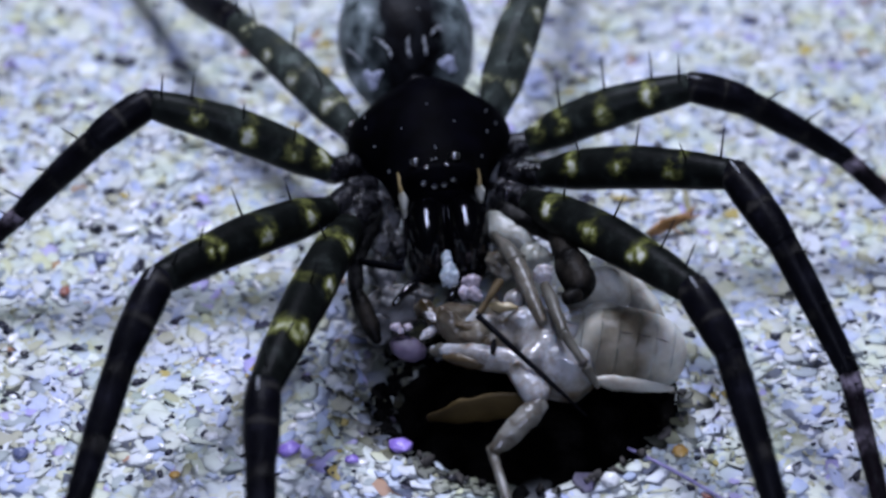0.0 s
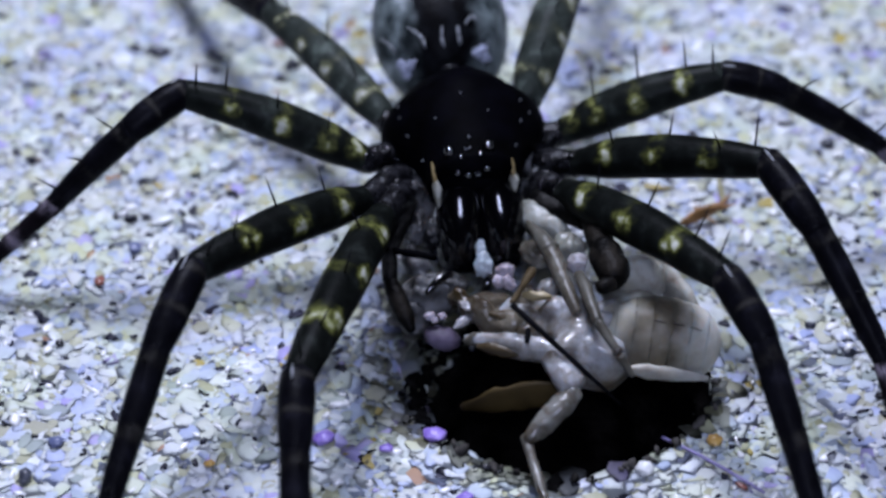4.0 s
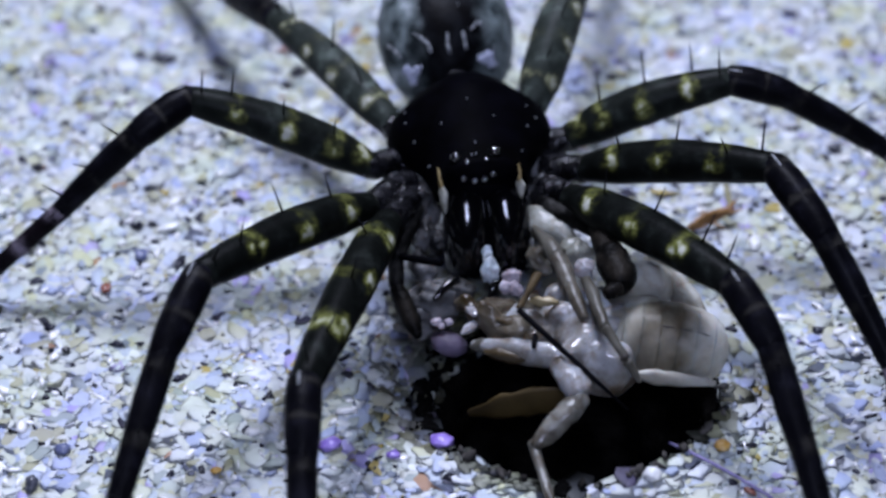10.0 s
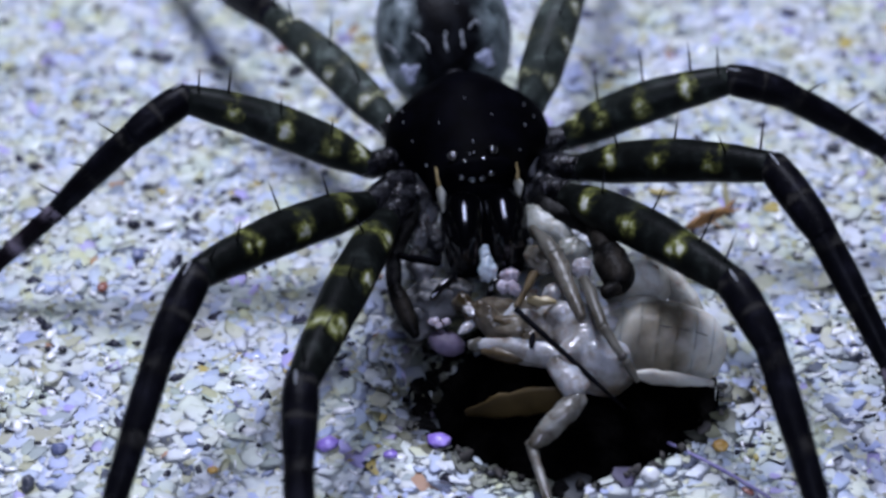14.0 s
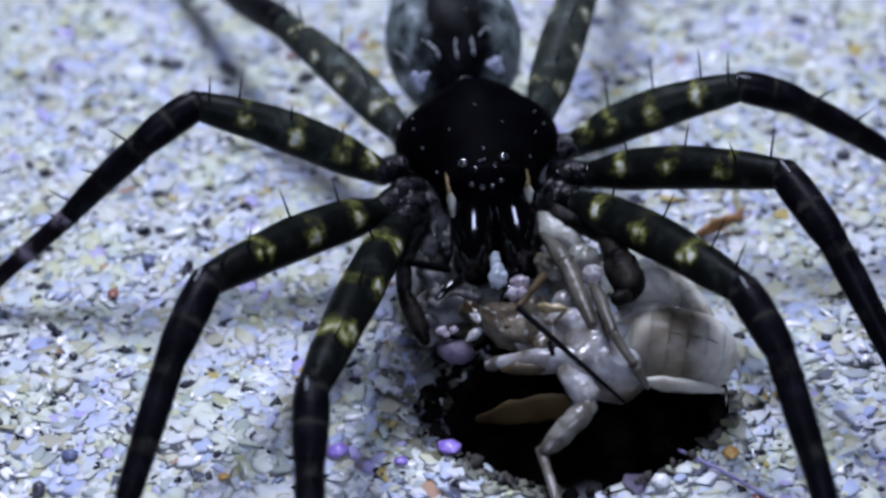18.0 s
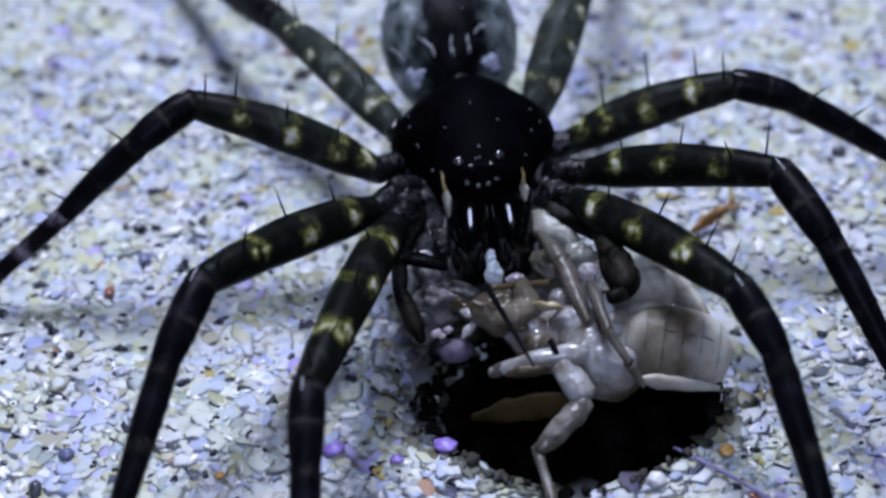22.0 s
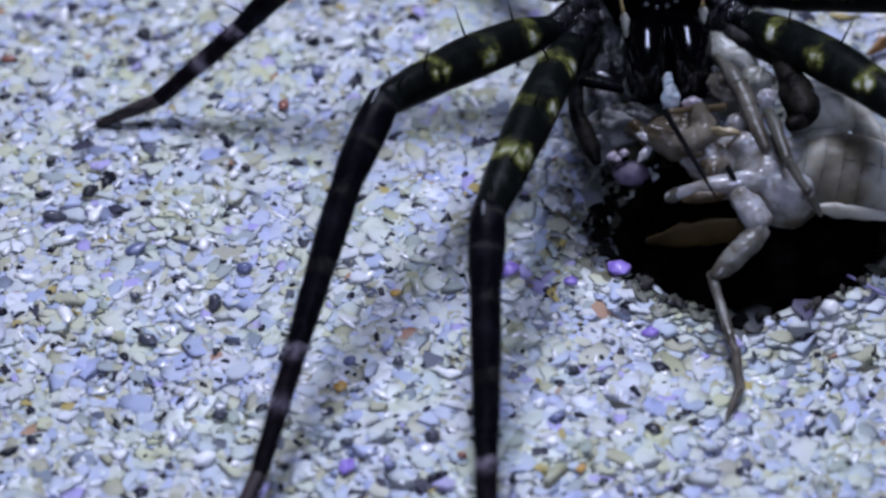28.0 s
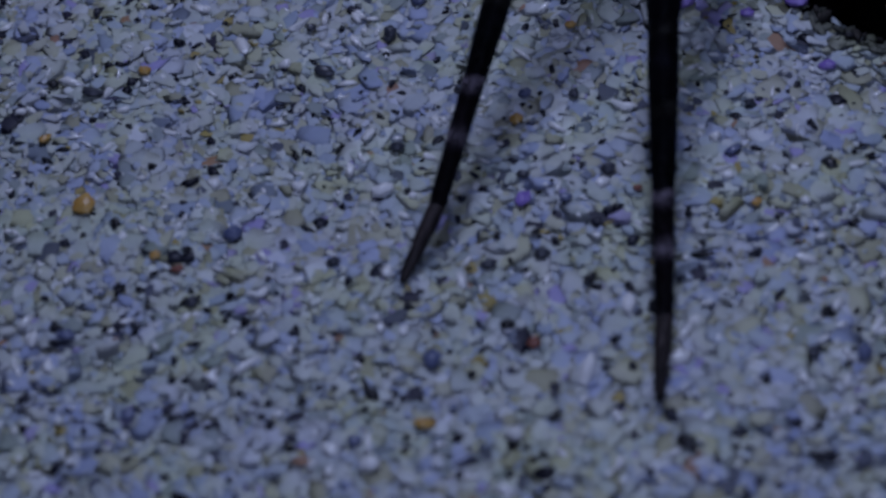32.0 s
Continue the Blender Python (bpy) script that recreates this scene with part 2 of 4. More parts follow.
M["carapace"] = mottled("black_cuticle", (0.0003, 0.0003, 0.0005), (0.0012, 0.0012, 0.0024), 900, 0.60, 0.01, 0.3)
M["chelicera"] = jaw_shine = mottled("shiny_black_cuticle", (0.001, 0.001, 0.0015), (0.002, 0.002, 0.003), 1200, 0.12, 0.6, 0.03)
jaw_shine.node_tree.nodes["Principled BSDF"].inputs["IOR"].default_value = 1.5
M["eye"] = eye =  mottled("eye_lens", (0.001, 0.001, 0.002), (0.002, 0.002, 0.003), 3000, 0.17, 0.6, 0.0)
eye.node_tree.nodes["Principled BSDF"].inputs["IOR"].default_value = 2.1
M["abdomen"] = abdomen_material()
M["pale_hair"] = mottled("pale_hair_patch", (0.24, 0.26, 0.34), (0.56, 0.59, 0.74), 3000, 0.7, 0.3, 0.5)
M["fleck"] = mottled("grey_hair_fleck", (0.12, 0.125, 0.13), (0.44, 0.46, 0.50), 4000, 0.6, 0.3, 0.5)
M["cream_stripe"] = mottled("cream_hair_stripe", (0.26, 0.25, 0.19), (0.60, 0.60, 0.53), 2500, 0.6, 0.3, 0.4)
M["amber_stripe"] = mottled("amber_hair_stripe", (0.10, 0.07, 0.02), (0.24, 0.18, 0.08), 2500, 0.6, 0.3, 0.4)
M["femur"] = banded("femur_cuticle", (0.0030, 0.0036, 0.0032), (0.14, 0.15, 0.040), (0.22, 0.48, 0.74), 0.070)
M["femur_mid"] = banded("middle_femur_cuticle", (0.0055, 0.0068, 0.0058), (0.18, 0.19, 0.06), (0.10, 0.24, 0.48, 0.74), 0.066)
M["femur_rear"] = banded("rear_femur_cuticle", (0.018, 0.022, 0.019), (0.19, 0.195, 0.11), (0.16, 0.40, 0.62, 0.82), 0.055)
M["tibia"] = banded("tibia_cuticle", (0.002, 0.002, 0.003), (0.020, 0.019, 0.018), (0.14, 0.55), 0.06, dorsal=False)
M["metatarsus"] = banded("metatarsus_cuticle", (0.004, 0.003, 0.004), (0.17, 0.145, 0.18), (0.10, 0.50), 0.12, dorsal=False)
M["tarsus"] = mottled("tarsus_cuticle", (0.014, 0.009, 0.009), (0.045, 0.030, 0.030), 2500, 0.6)
M["coxa"] = mottled("coxa_cuticle", (0.001, 0.001, 0.0015), (0.026, 0.026, 0.030), 1100, 0.22, 0.20, 0.8, 0.00008, lo=0.45, hi=0.72)
M["spine"] = mottled("spine_bristle", (0.004, 0.004, 0.005), (0.008, 0.008, 0.010), 3000, 0.6, 0.1)
M["knob"] = mottled("glossy_black_joint", (0.001, 0.001, 0.0015), (0.016, 0.016, 0.020), 1500, 0.10, 0.40, 0.8, 0.0001, lo=0.45, hi=0.7)
M["maxilla"] = mottled("grey_mouthpart", (0.005, 0.005, 0.006), (0.15, 0.15, 0.155), 800, 0.36, 0.16, 0.6, 0.00008, sss=0.3, lo=0.44, hi=0.70)
M["palp"] = mottled("palp_cuticle", (0.002, 0.002, 0.002), (0.060, 0.058, 0.054), 900, 0.45, 0.06, 0.6, 0.00008, lo=0.46, hi=0.72)
M["bulb"] = mottled("palp_bulb_cuticle", (0.002, 0.0018, 0.0016), (0.040, 0.034, 0.027), 700, 0.5, 0.06, 0.6, 0.00010, lo=0.46, hi=0.74)
M["prey_soft"] = mottled("soft_prey_skin", (0.105, 0.088, 0.062), (0.325, 0.328, 0.335), 760, 0.28, 0.35, 0.5, 0.00008, sss=0.6, lo=0.34, hi=0.52, veins=0.42)
M["prey_abdomen"] = stained_abdomen_material()
M["prey_pale"] = mottled("pale_prey_plate", (0.24, 0.235, 0.19), (0.54, 0.54, 0.50), 420, 0.38, 0.3, 0.6, 0.00009, sss=0.4, veins=0.25)
M["prey_rust"] = mottled("brown_prey_cuticle", (0.032, 0.028, 0.019), (0.130, 0.125, 0.106), 700, 0.36, 0.25, 0.4, 0.00006, sss=0.2)
M["prey_amber"] = mottled("amber_prey_cuticle", (0.030, 0.020, 0.008), (0.150, 0.132, 0.100), 700, 0.28, 0.35, 0.5, 0.00009, sss=0.3, lo=0.38, hi=0.62, veins=0.45)
M["prey_fold"] = mottled("brown_prey_fold", (0.030, 0.020, 0.009), (0.10, 0.072, 0.036), 1100, 0.40, 0.3, 0.4, 0.00006)
M["prey_shin"] = mottled("translucent_prey_shin", (0.045, 0.038, 0.025), (0.205, 0.202, 0.182), 620, 0.26, 0.4, 0.6, 0.00009, sss=0.3, lo=0.36, hi=0.60, veins=0.5)
M["membrane"] = mottled("grey_membrane", (0.020, 0.020, 0.020), (0.21, 0.21, 0.21), 700, 0.40, 0.15, 0.5, 0.00006, sss=0.3, lo=0.40, hi=0.66)
M["prey_wing"] = mottled("dark_amber_wing", (0.020, 0.013, 0.004), (0.080, 0.055, 0.020), 420, 0.5, 0.12, 0.4, 0.00006)
M["prey_white"] = mottled("white_prey_membrane", (0.17, 0.155, 0.14), (0.46, 0.455, 0.485), 620, 0.16, 0.5, 0.5, 0.00009, sss=0.35, lo=0.34, hi=0.54, veins=0.35)
M["prey_tan"] = mottled("tan_prey_cuticle", (0.045, 0.037, 0.024), (0.165, 0.158, 0.135), 620, 0.34, 0.25, 0.6, 0.00009, sss=0.4, veins=0.40)
for wet in ("prey_soft", "prey_white"):
    skin = M[wet].node_tree.nodes["Principled BSDF"]
    skin.inputs["Coat Weight"].default_value = 0.5
    skin.inputs["Coat Roughness"].default_value = 0.10
for soft in ("prey_soft", "prey_abdomen", "prey_pale", "prey_white", "prey_tan", "prey_shin"):
    M[soft].node_tree.nodes["Principled BSDF"].inputs["Subsurface Scale"].default_value = 0.0008
M["prey_dark"] = mottled("dark_joint_ring", (0.02, 0.015, 0.012), (0.05, 0.04, 0.03), 2000, 0.4)
M["prey_violet"] = mottled("violet_grey_membrane", (0.030, 0.024, 0.036), (0.135, 0.110, 0.165), 800, 0.5, 0.15, 0.4, sss=0.3)
M["prey_yellow"] = mottled("yellow_cuticle_shred", (0.20, 0.15, 0.06), (0.44, 0.37, 0.22), 1500, 0.4, 0.4, 0.4)
M["lobe"] = mottled("white_lobe_membrane", (0.13, 0.135, 0.11), (0.33, 0.335, 0.30), 620, 0.34, 0.35, 0.45, 0.00007, sss=0.35, veins=0.25)
M["pulp"] = mottled("bluish_pulp", (0.20, 0.24, 0.28), (0.50, 0.56, 0.60), 1300, 0.25, 0.5, 0.6, 0.0001, sss=0.3)
M["pulp_pink"] = mottled("pink_pulp", (0.22, 0.19, 0.22), (0.50, 0.46, 0.52), 1300, 0.2, 0.5, 0.5, 0.00008, sss=0.3, veins=0.28)
M["antenna"] = mottled("dark_antenna", (0.0015, 0.0015, 0.002), (0.004, 0.004, 0.006), 4000, 0.6, 0.03)
M["debris"] = mottled("brown_plant_debris", (0.16, 0.075, 0.018), (0.40, 0.20, 0.06), 1500, 0.6)
M["straw"] = mottled("straw_debris", (0.30, 0.28, 0.14), (0.45, 0.42, 0.26), 1500, 0.6)
M["fibre"] = mottled("violet_fibre", (0.20, 0.17, 0.36), (0.34, 0.30, 0.52), 3000, 0.5)


# ---- building helpers: sizes and places in millimetres ----
WORLD = {}


def link(name, verts, faces, material, m=None, parent=None, label="", smooth=True):
    """One mesh object from vertices in millimetres, at the pose m (metres) in the world, under a parent."""
    me = bpy.data.meshes.new(name)
    me.from_pydata([(x * 0.001, y * 0.001, z * 0.001) for x, y, z in verts], [], faces)
    if smooth:
        me.polygons.foreach_set("use_smooth", [True] * len(me.polygons))
    me.materials.append(material)
    ob = new(name, me)
    m = m if m is not None else Matrix()
    WORLD[ob.name] = m
    if parent is not None:
        ob.parent = parent
        ob.matrix_basis = WORLD[parent.name].inverted() @ m
    else:
        ob.matrix_basis = m
    if label:
        tagged(ob, label=label)
    return ob


def holder(name, x, y, z):
    e = new(name)
    m = Matrix.Translation((x * 0.001, y * 0.001, z * 0.001))
    e.matrix_basis = m
    WORLD[e.name] = m
    return e


def aim(a, b, up=(0, 0, 1)):
    """The pose at a (mm) whose z axis runs to b and whose x axis lies upward."""
    a, b = Vector(a), Vector(b)
    z = (b - a).normalized()
    x = Vector(up) - z * z.dot(Vector(up))
    if x.length < 1e-4:
        x = Vector((1, 0, 0)) - z * z.x
    x.normalize()
    y = z.cross(x)
    m = Matrix((x, y, z)).transposed().to_4x4()
    return Matrix.Translation(a * 0.001) @ m


def tube_mesh(stations, sides=14, bend=0.0, squash=1.0, knobs=0.0, seed=0, lump=0.0):
    """Closed round body along z through (z, radius) stations; bend bows it toward x; squash flattens y."""
    rng = random.Random(seed)
    length = stations[-1][0] - stations[0][0]
    verts, faces = [], []
    for z, r in stations:
        u = (z - stations[0][0]) / length
        off = bend * math.sin(math.pi * u)
        for i in range(sides):
            a = 2 * math.pi * i / sides
            k = 1 + knobs * (rng.random() - 0.5)
            if lump:
                k += lump * (noise.noise(Vector((math.cos(a) * 1.3, math.sin(a) * 1.3, z * 1.9 + seed))) + 0.4 * noise.noise(Vector((math.cos(a) * 3.1, math.sin(a) * 3.1, z * 5.0 + seed))))
            verts.append((off + r * k * math.cos(a), r * k * squash * math.sin(a), z))
    n = len(stations)
    for j in range(n - 1):
        for i in range(sides):
            k = (i + 1) % sides
            faces.append((j * sides + i, j * sides + k, (j + 1) * sides + k, (j + 1) * sides + i))
    faces.append(tuple(range(sides))[::-1])
    faces.append(tuple((n - 1) * sides + i for i in range(sides)))
    return verts, faces


def profile(length, radii, cap=0.5, steps=18):
    """Stations of a body with rounded ends: radii are spread evenly over its length."""
    out = []
    for j in range(steps + 1):
        u = 0.5 - 0.5 * math.cos(math.pi * j / steps)
        p = u * (len(radii) - 1)
        i = min(int(p), len(radii) - 2)
        f = p - i
        f = f * f * (3 - 2 * f)
        r = radii[i] * (1 - f) + radii[i + 1] * f
        z = u * length
        for edge, d in ((radii[0], z), (radii[-1], length - z)):
            c = cap * edge
            if d < c:
                r *= math.sqrt(max(0.0016, 1 - (1 - d / c) ** 2))
        out.append((z, r))
    return out


def limb(name, a, b, radii, material, parent, label="", bend=0.0, squash=1.0, cap=0.6, sides=14, over=0.0, knobs=0.0, lump=0.0):
    """A tapered rounded segment from a to b."""
    a, b = Vector(a), Vector(b)
    d = (b - a).normalized()
    a, b = a - d * over, b + d * over
    v, f = tube_mesh(profile((b - a).length, radii, cap), sides, bend, squash, knobs, len(name), lump)
    return link(name, v, f, material, aim(a, b), parent, label)


def blob(name, centre, size, material, parent, label="", turn=(0, 0, 0), rough=0.0, seed=1, rings=14, sides=20, power=1.0):
    """A rounded lump: half sizes in millimetres, turned by degrees, with an uneven surface."""
    verts, faces = [], []
    for j in range(rings + 1):
        t = math.pi * j / rings
        for i in range(sides):
            p = 2 * math.pi * i / sides
            d = Vector((math.sin(t) * math.cos(p), math.sin(t) * math.sin(p), math.cos(t)))
            k = 1 + rough * (noise.noise(d * 1.8 + Vector((seed * 3.1, seed * 1.7, 0))) + 0.35 * noise.noise(d * 4.6 + Vector((seed * 1.3, 0, seed * 2.1))))
            verts.append((size[0] * d.x * k, size[1] * d.y * k, size[2] * d.z * k))
    for j in range(rings):
        for i in range(sides):
            k = (i + 1) % sides
            faces.append((j * sides + i, (j + 1) * sides + i, (j + 1) * sides + k, j * sides + k))
    m = pose(centre[0] * 0.001, centre[1] * 0.001, centre[2] * 0.001, *turn)
    ob = link(name, verts, faces, material, m, parent, label)
    bm = bmesh.new()
    bm.from_mesh(ob.data)
    bmesh.ops.remove_doubles(bm, verts=bm.verts, dist=1e-7)
    bm.to_mesh(ob.data)
    bm.free()
    return ob


def merged(name, lumps, material, parent, label="", melt=5):
    """Rounded lumps (centre, half sizes, turn, unevenness, seed) that flow into one soft body."""
    verts, faces = [], []
    for centre, size, turn, rough, seed in lumps:
        m, n = pose(*centre, *turn), len(verts)
        rings, sides = 16, 22
        for j in range(rings + 1):
            t = math.pi * min(max(j, 0.02), rings - 0.02) / rings
            for i in range(sides):
                p = 2 * math.pi * i / sides
                d = Vector((math.sin(t) * math.cos(p), math.sin(t) * math.sin(p), math.cos(t)))
                k = 1 + rough * (noise.noise(d * 1.8 + Vector((seed * 3.1, seed * 1.7, 0))) + 0.3 * noise.noise(d * 4.6 + Vector((seed * 1.3, 0, seed * 2.1))))
                verts.append(tuple(m @ Vector((size[0] * d.x * k, size[1] * d.y * k, size[2] * d.z * k))))
        for j in range(rings):
            for i in range(sides):
                k = (i + 1) % sides
                faces.append((n + j * sides + i, n + (j + 1) * sides + i, n + (j + 1) * sides + k, n + j * sides + k))
        faces.append(tuple(n + i for i in range(sides)))
        faces.append(tuple(n + rings * sides + i for i in range(sides))[::-1])
    c = Vector(lumps[0][0])
    ob = link(name, [tuple(Vector(v) - c) for v in verts], faces, material, Matrix.Translation(c * 0.001), parent, label)
    skin = ob.modifiers.new("skin", "REMESH")
    skin.mode, skin.voxel_size, skin.use_smooth_shade = "VOXEL", 0.0001, True
    soft = ob.modifiers.new("soft", "SMOOTH")
    soft.factor, soft.iterations = 0.5, melt
    return ob


def bristle(parent, root, tip, r=0.042):
    v, f = tube_mesh([(0, r), ((Vector(tip) - Vector(root)).length * 0.6, r * 0.7), ((Vector(tip) - Vector(root)).length, r * 0.15)], 5)
    return link("spine", v, f, M["spine"], aim(root, tip), parent)


# ---- ground: one sheet of sand with loose grains on it ----
HOLE = (3.35, -8.55, 4.45, 3.68, 14.0)  # centre, half widths and depth of the burrow under the prey


def mouth(a, k):
    """A place at the angle a round the burrow, k times as far out as its rim, which trails back on one side."""
    x, s = HOLE[0] + HOLE[2] * k * math.cos(a), math.sin(a)
    return x, HOLE[1] + (HOLE[3] + (0.34 * max(0.0, HOLE[0] - x) if s > 0 else 0.20 - 0.26 * max(0.0, x - HOLE[0] - 0.5))) * k * s


def hollow(x, y):
    """How far into the burrow a place lies: 0 at the rim, 1 at the middle."""
    half = HOLE[3] + (0.34 * max(0.0, HOLE[0] - x) if y > HOLE[1] else 0.20 - 0.26 * max(0.0, x - HOLE[0] - 0.5))
    return 1 - math.hypot((x - HOLE[0]) / HOLE[2], (y - HOLE[1]) / half) + 0.04 + 0.04 * noise.noise(Vector((x * 0.55, y * 0.55, 5.0)))


def height(x, y):
    h = 0.22 * noise.noise(Vector((x * 0.16, y * 0.16, 3.0))) + 0.10 * noise.noise(Vector((x * 0.45, y * 0.45, 9.0)))
    d = hollow(x, y)
    if d > 0:
        k = min(1.0, d / 0.10)
        h -= HOLE[4] * k + 0.25
    else:
        if d > -0.35:
            h += 0.25 * (1 + d / 0.35)
        if d > -0.75:
            # the sand sags toward the burrow under the spider's face
            lean = max(0.0, min(1.0, (HOLE[0] + 1.0 - x) * 0.22)) * max(0.0, min(1.0, (y - HOLE[1] + 2.5) * 0.4))
            h -= 1.3 * lean * (1 + d / 0.75) ** 1.6
    return h


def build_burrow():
    """The wall of the burrow: a rough bowl just inside the sand's rim, its deep shade painted near black."""
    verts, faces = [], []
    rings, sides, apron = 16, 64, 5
    # a black skirt past the rim paints the outer edge of the shade
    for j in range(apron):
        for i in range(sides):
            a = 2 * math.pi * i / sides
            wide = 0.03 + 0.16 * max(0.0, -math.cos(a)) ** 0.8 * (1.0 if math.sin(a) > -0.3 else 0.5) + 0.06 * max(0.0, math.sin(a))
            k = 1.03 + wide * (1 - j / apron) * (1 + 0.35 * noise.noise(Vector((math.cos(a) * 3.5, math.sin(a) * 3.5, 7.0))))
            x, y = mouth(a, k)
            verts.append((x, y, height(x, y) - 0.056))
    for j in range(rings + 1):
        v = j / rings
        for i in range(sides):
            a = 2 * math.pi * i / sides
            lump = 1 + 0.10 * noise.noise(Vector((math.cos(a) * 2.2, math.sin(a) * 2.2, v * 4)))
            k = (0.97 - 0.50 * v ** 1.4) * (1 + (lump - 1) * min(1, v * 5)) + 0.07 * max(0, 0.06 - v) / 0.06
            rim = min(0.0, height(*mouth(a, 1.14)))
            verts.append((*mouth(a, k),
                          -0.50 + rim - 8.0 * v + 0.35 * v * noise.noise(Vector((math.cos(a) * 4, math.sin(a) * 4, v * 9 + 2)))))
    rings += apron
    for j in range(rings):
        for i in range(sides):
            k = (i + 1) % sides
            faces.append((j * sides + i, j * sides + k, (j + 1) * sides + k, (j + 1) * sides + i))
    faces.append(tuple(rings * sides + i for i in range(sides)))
    ob = link("burrow", verts, faces, M["painted_shade"])
    tagged(ob, "mouth of a burrow with a lining coloured black for its shade", "burrow", kind="structure")


def build_ground():
    verts, faces = [], []
    steps = [-1500, -400, -120, -60] + [-36 + 0.4 * i for i in range(181)] + [60, 120, 400, 1500]
    for y in steps:
        for x in steps:
            near = abs(x) < 50 and abs(y) < 50
            verts.append((x, y, -0.060 + (height(x, y) if near else 0.0)))
    n = len(steps)
    for j in range(n - 1):
        for i in range(n - 1):
            faces.append((j * n + i, j * n + i + 1, (j + 1) * n + i + 1, (j + 1) * n + i))
    g = link("ground", verts, faces, M["ground"])
    tagged(g, "pale bed of coarse mixed sand lit by a cold lamp", "ground", kind="structure")


def icosahedron():
    bm = bmesh.new()
    bmesh.ops.create_icosphere(bm, subdivisions=1, radius=1.0)
    bm.verts.ensure_lookup_table()
    v = np.array([tuple(p.co) for p in bm.verts])
    f = np.array([[p.index for p in q.verts] for q in bm.faces])
    bm.free()
    return v, f


def rock(rng):
    """An angular grain: the hull of a few random points."""
    bm = bmesh.new()
    for k in range(13):
        d = Vector((rng.gauss(0, 1), rng.gauss(0, 1), rng.gauss(0, 1))).normalized()
        bm.verts.new(d * rng.uniform(0.82, 1.08))
    bmesh.ops.convex_hull(bm, input=bm.verts[:])
    for p in [p for p in bm.verts if not p.link_faces]:
        bm.verts.remove(p)
    bmesh.ops.triangulate(bm, faces=bm.faces[:])
    bm.verts.index_update()
    v = np.array([tuple(p.co) for p in bm.verts])
    f = np.array([[p.index for p in q.verts] for q in bm.faces])
    bm.free()
    return v, f


def scatter(name, label, x, y, lift, size, stretch, tilt, material, seed):
    """Many angular grains as one mesh: places in millimetres, half sizes, stretch of the three axes."""
    rng = np.random.default_rng(seed)
    rocks = [rock(random.Random(k + seed)) for k in range(24)]
    n = len(x)
    z = np.array([height(a, b) for a, b in zip(x, y)]) + lift
    shape = rng.uniform(0.60, 1.35, (n, 3)) * size[:, None] * np.array(stretch)
    shape[np.array([hollow(a, b) > 0.07 for a, b in zip(x, y)])] *= 0.02
    q = rng.normal(size=(n, 4)) * np.array([1.0, tilt, tilt, 1.0])
    q /= np.linalg.norm(q, axis=1)[:, None]
    w, a, b, c = q.T
    rot = np.stack([np.stack([1 - 2 * (b * b + c * c), 2 * (a * b - c * w), 2 * (a * c + b * w)], -1),
                    np.stack([2 * (a * b + c * w), 1 - 2 * (a * a + c * c), 2 * (b * c - a * w)], -1),
                    np.stack([2 * (a * c - b * w), 2 * (b * c + a * w), 1 - 2 * (a * a + b * b)], -1)], 1)
    place = np.stack([x, y, z], -1)
    verts, faces, base = [], [], 0
    for k, (rv, rf) in enumerate(rocks):
        pick = np.arange(k, n, len(rocks))
        v = np.einsum("nij,nkj->nki", rot[pick], rv[None] * shape[pick][:, None, :]) + place[pick][:, None, :]
        verts.append(v.reshape(-1, 3))
        faces.append((rf[None] + base + len(rv) * np.arange(len(pick))[:, None, None]).reshape(-1, 3))
        base += len(rv) * len(pick)
    verts, faces = np.concatenate(verts), np.concatenate(faces)
    me = bpy.data.meshes.new(name)
    me.vertices.add(len(verts))
    me.vertices.foreach_set("co", (verts * 0.001).astype(np.float32).ravel())
    me.loops.add(faces.size)
    me.loops.foreach_set("vertex_index", faces.astype(np.int32).ravel())
    me.polygons.add(len(faces))
    me.polygons.foreach_set("loop_start", np.arange(0, faces.size, 3, dtype=np.int32))
    me.polygons.foreach_set("use_smooth", np.ones(len(faces), dtype=bool))
    me.update(calc_edges=True)
    me.materials.append(material)
    tagged(new(name, me), label, "sand", kind="stuff")


def rim_shade(x, y):
    """How much painted shade darkens the sand here: 1 at the burrow's rim, fading over a wide belt behind and to one
    side of it.
    """
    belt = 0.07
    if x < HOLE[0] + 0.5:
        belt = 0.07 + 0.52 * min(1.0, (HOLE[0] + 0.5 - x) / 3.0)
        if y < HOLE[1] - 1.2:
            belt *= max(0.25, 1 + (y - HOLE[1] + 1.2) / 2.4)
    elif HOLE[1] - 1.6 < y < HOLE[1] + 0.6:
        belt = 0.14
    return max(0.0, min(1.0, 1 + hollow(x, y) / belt))


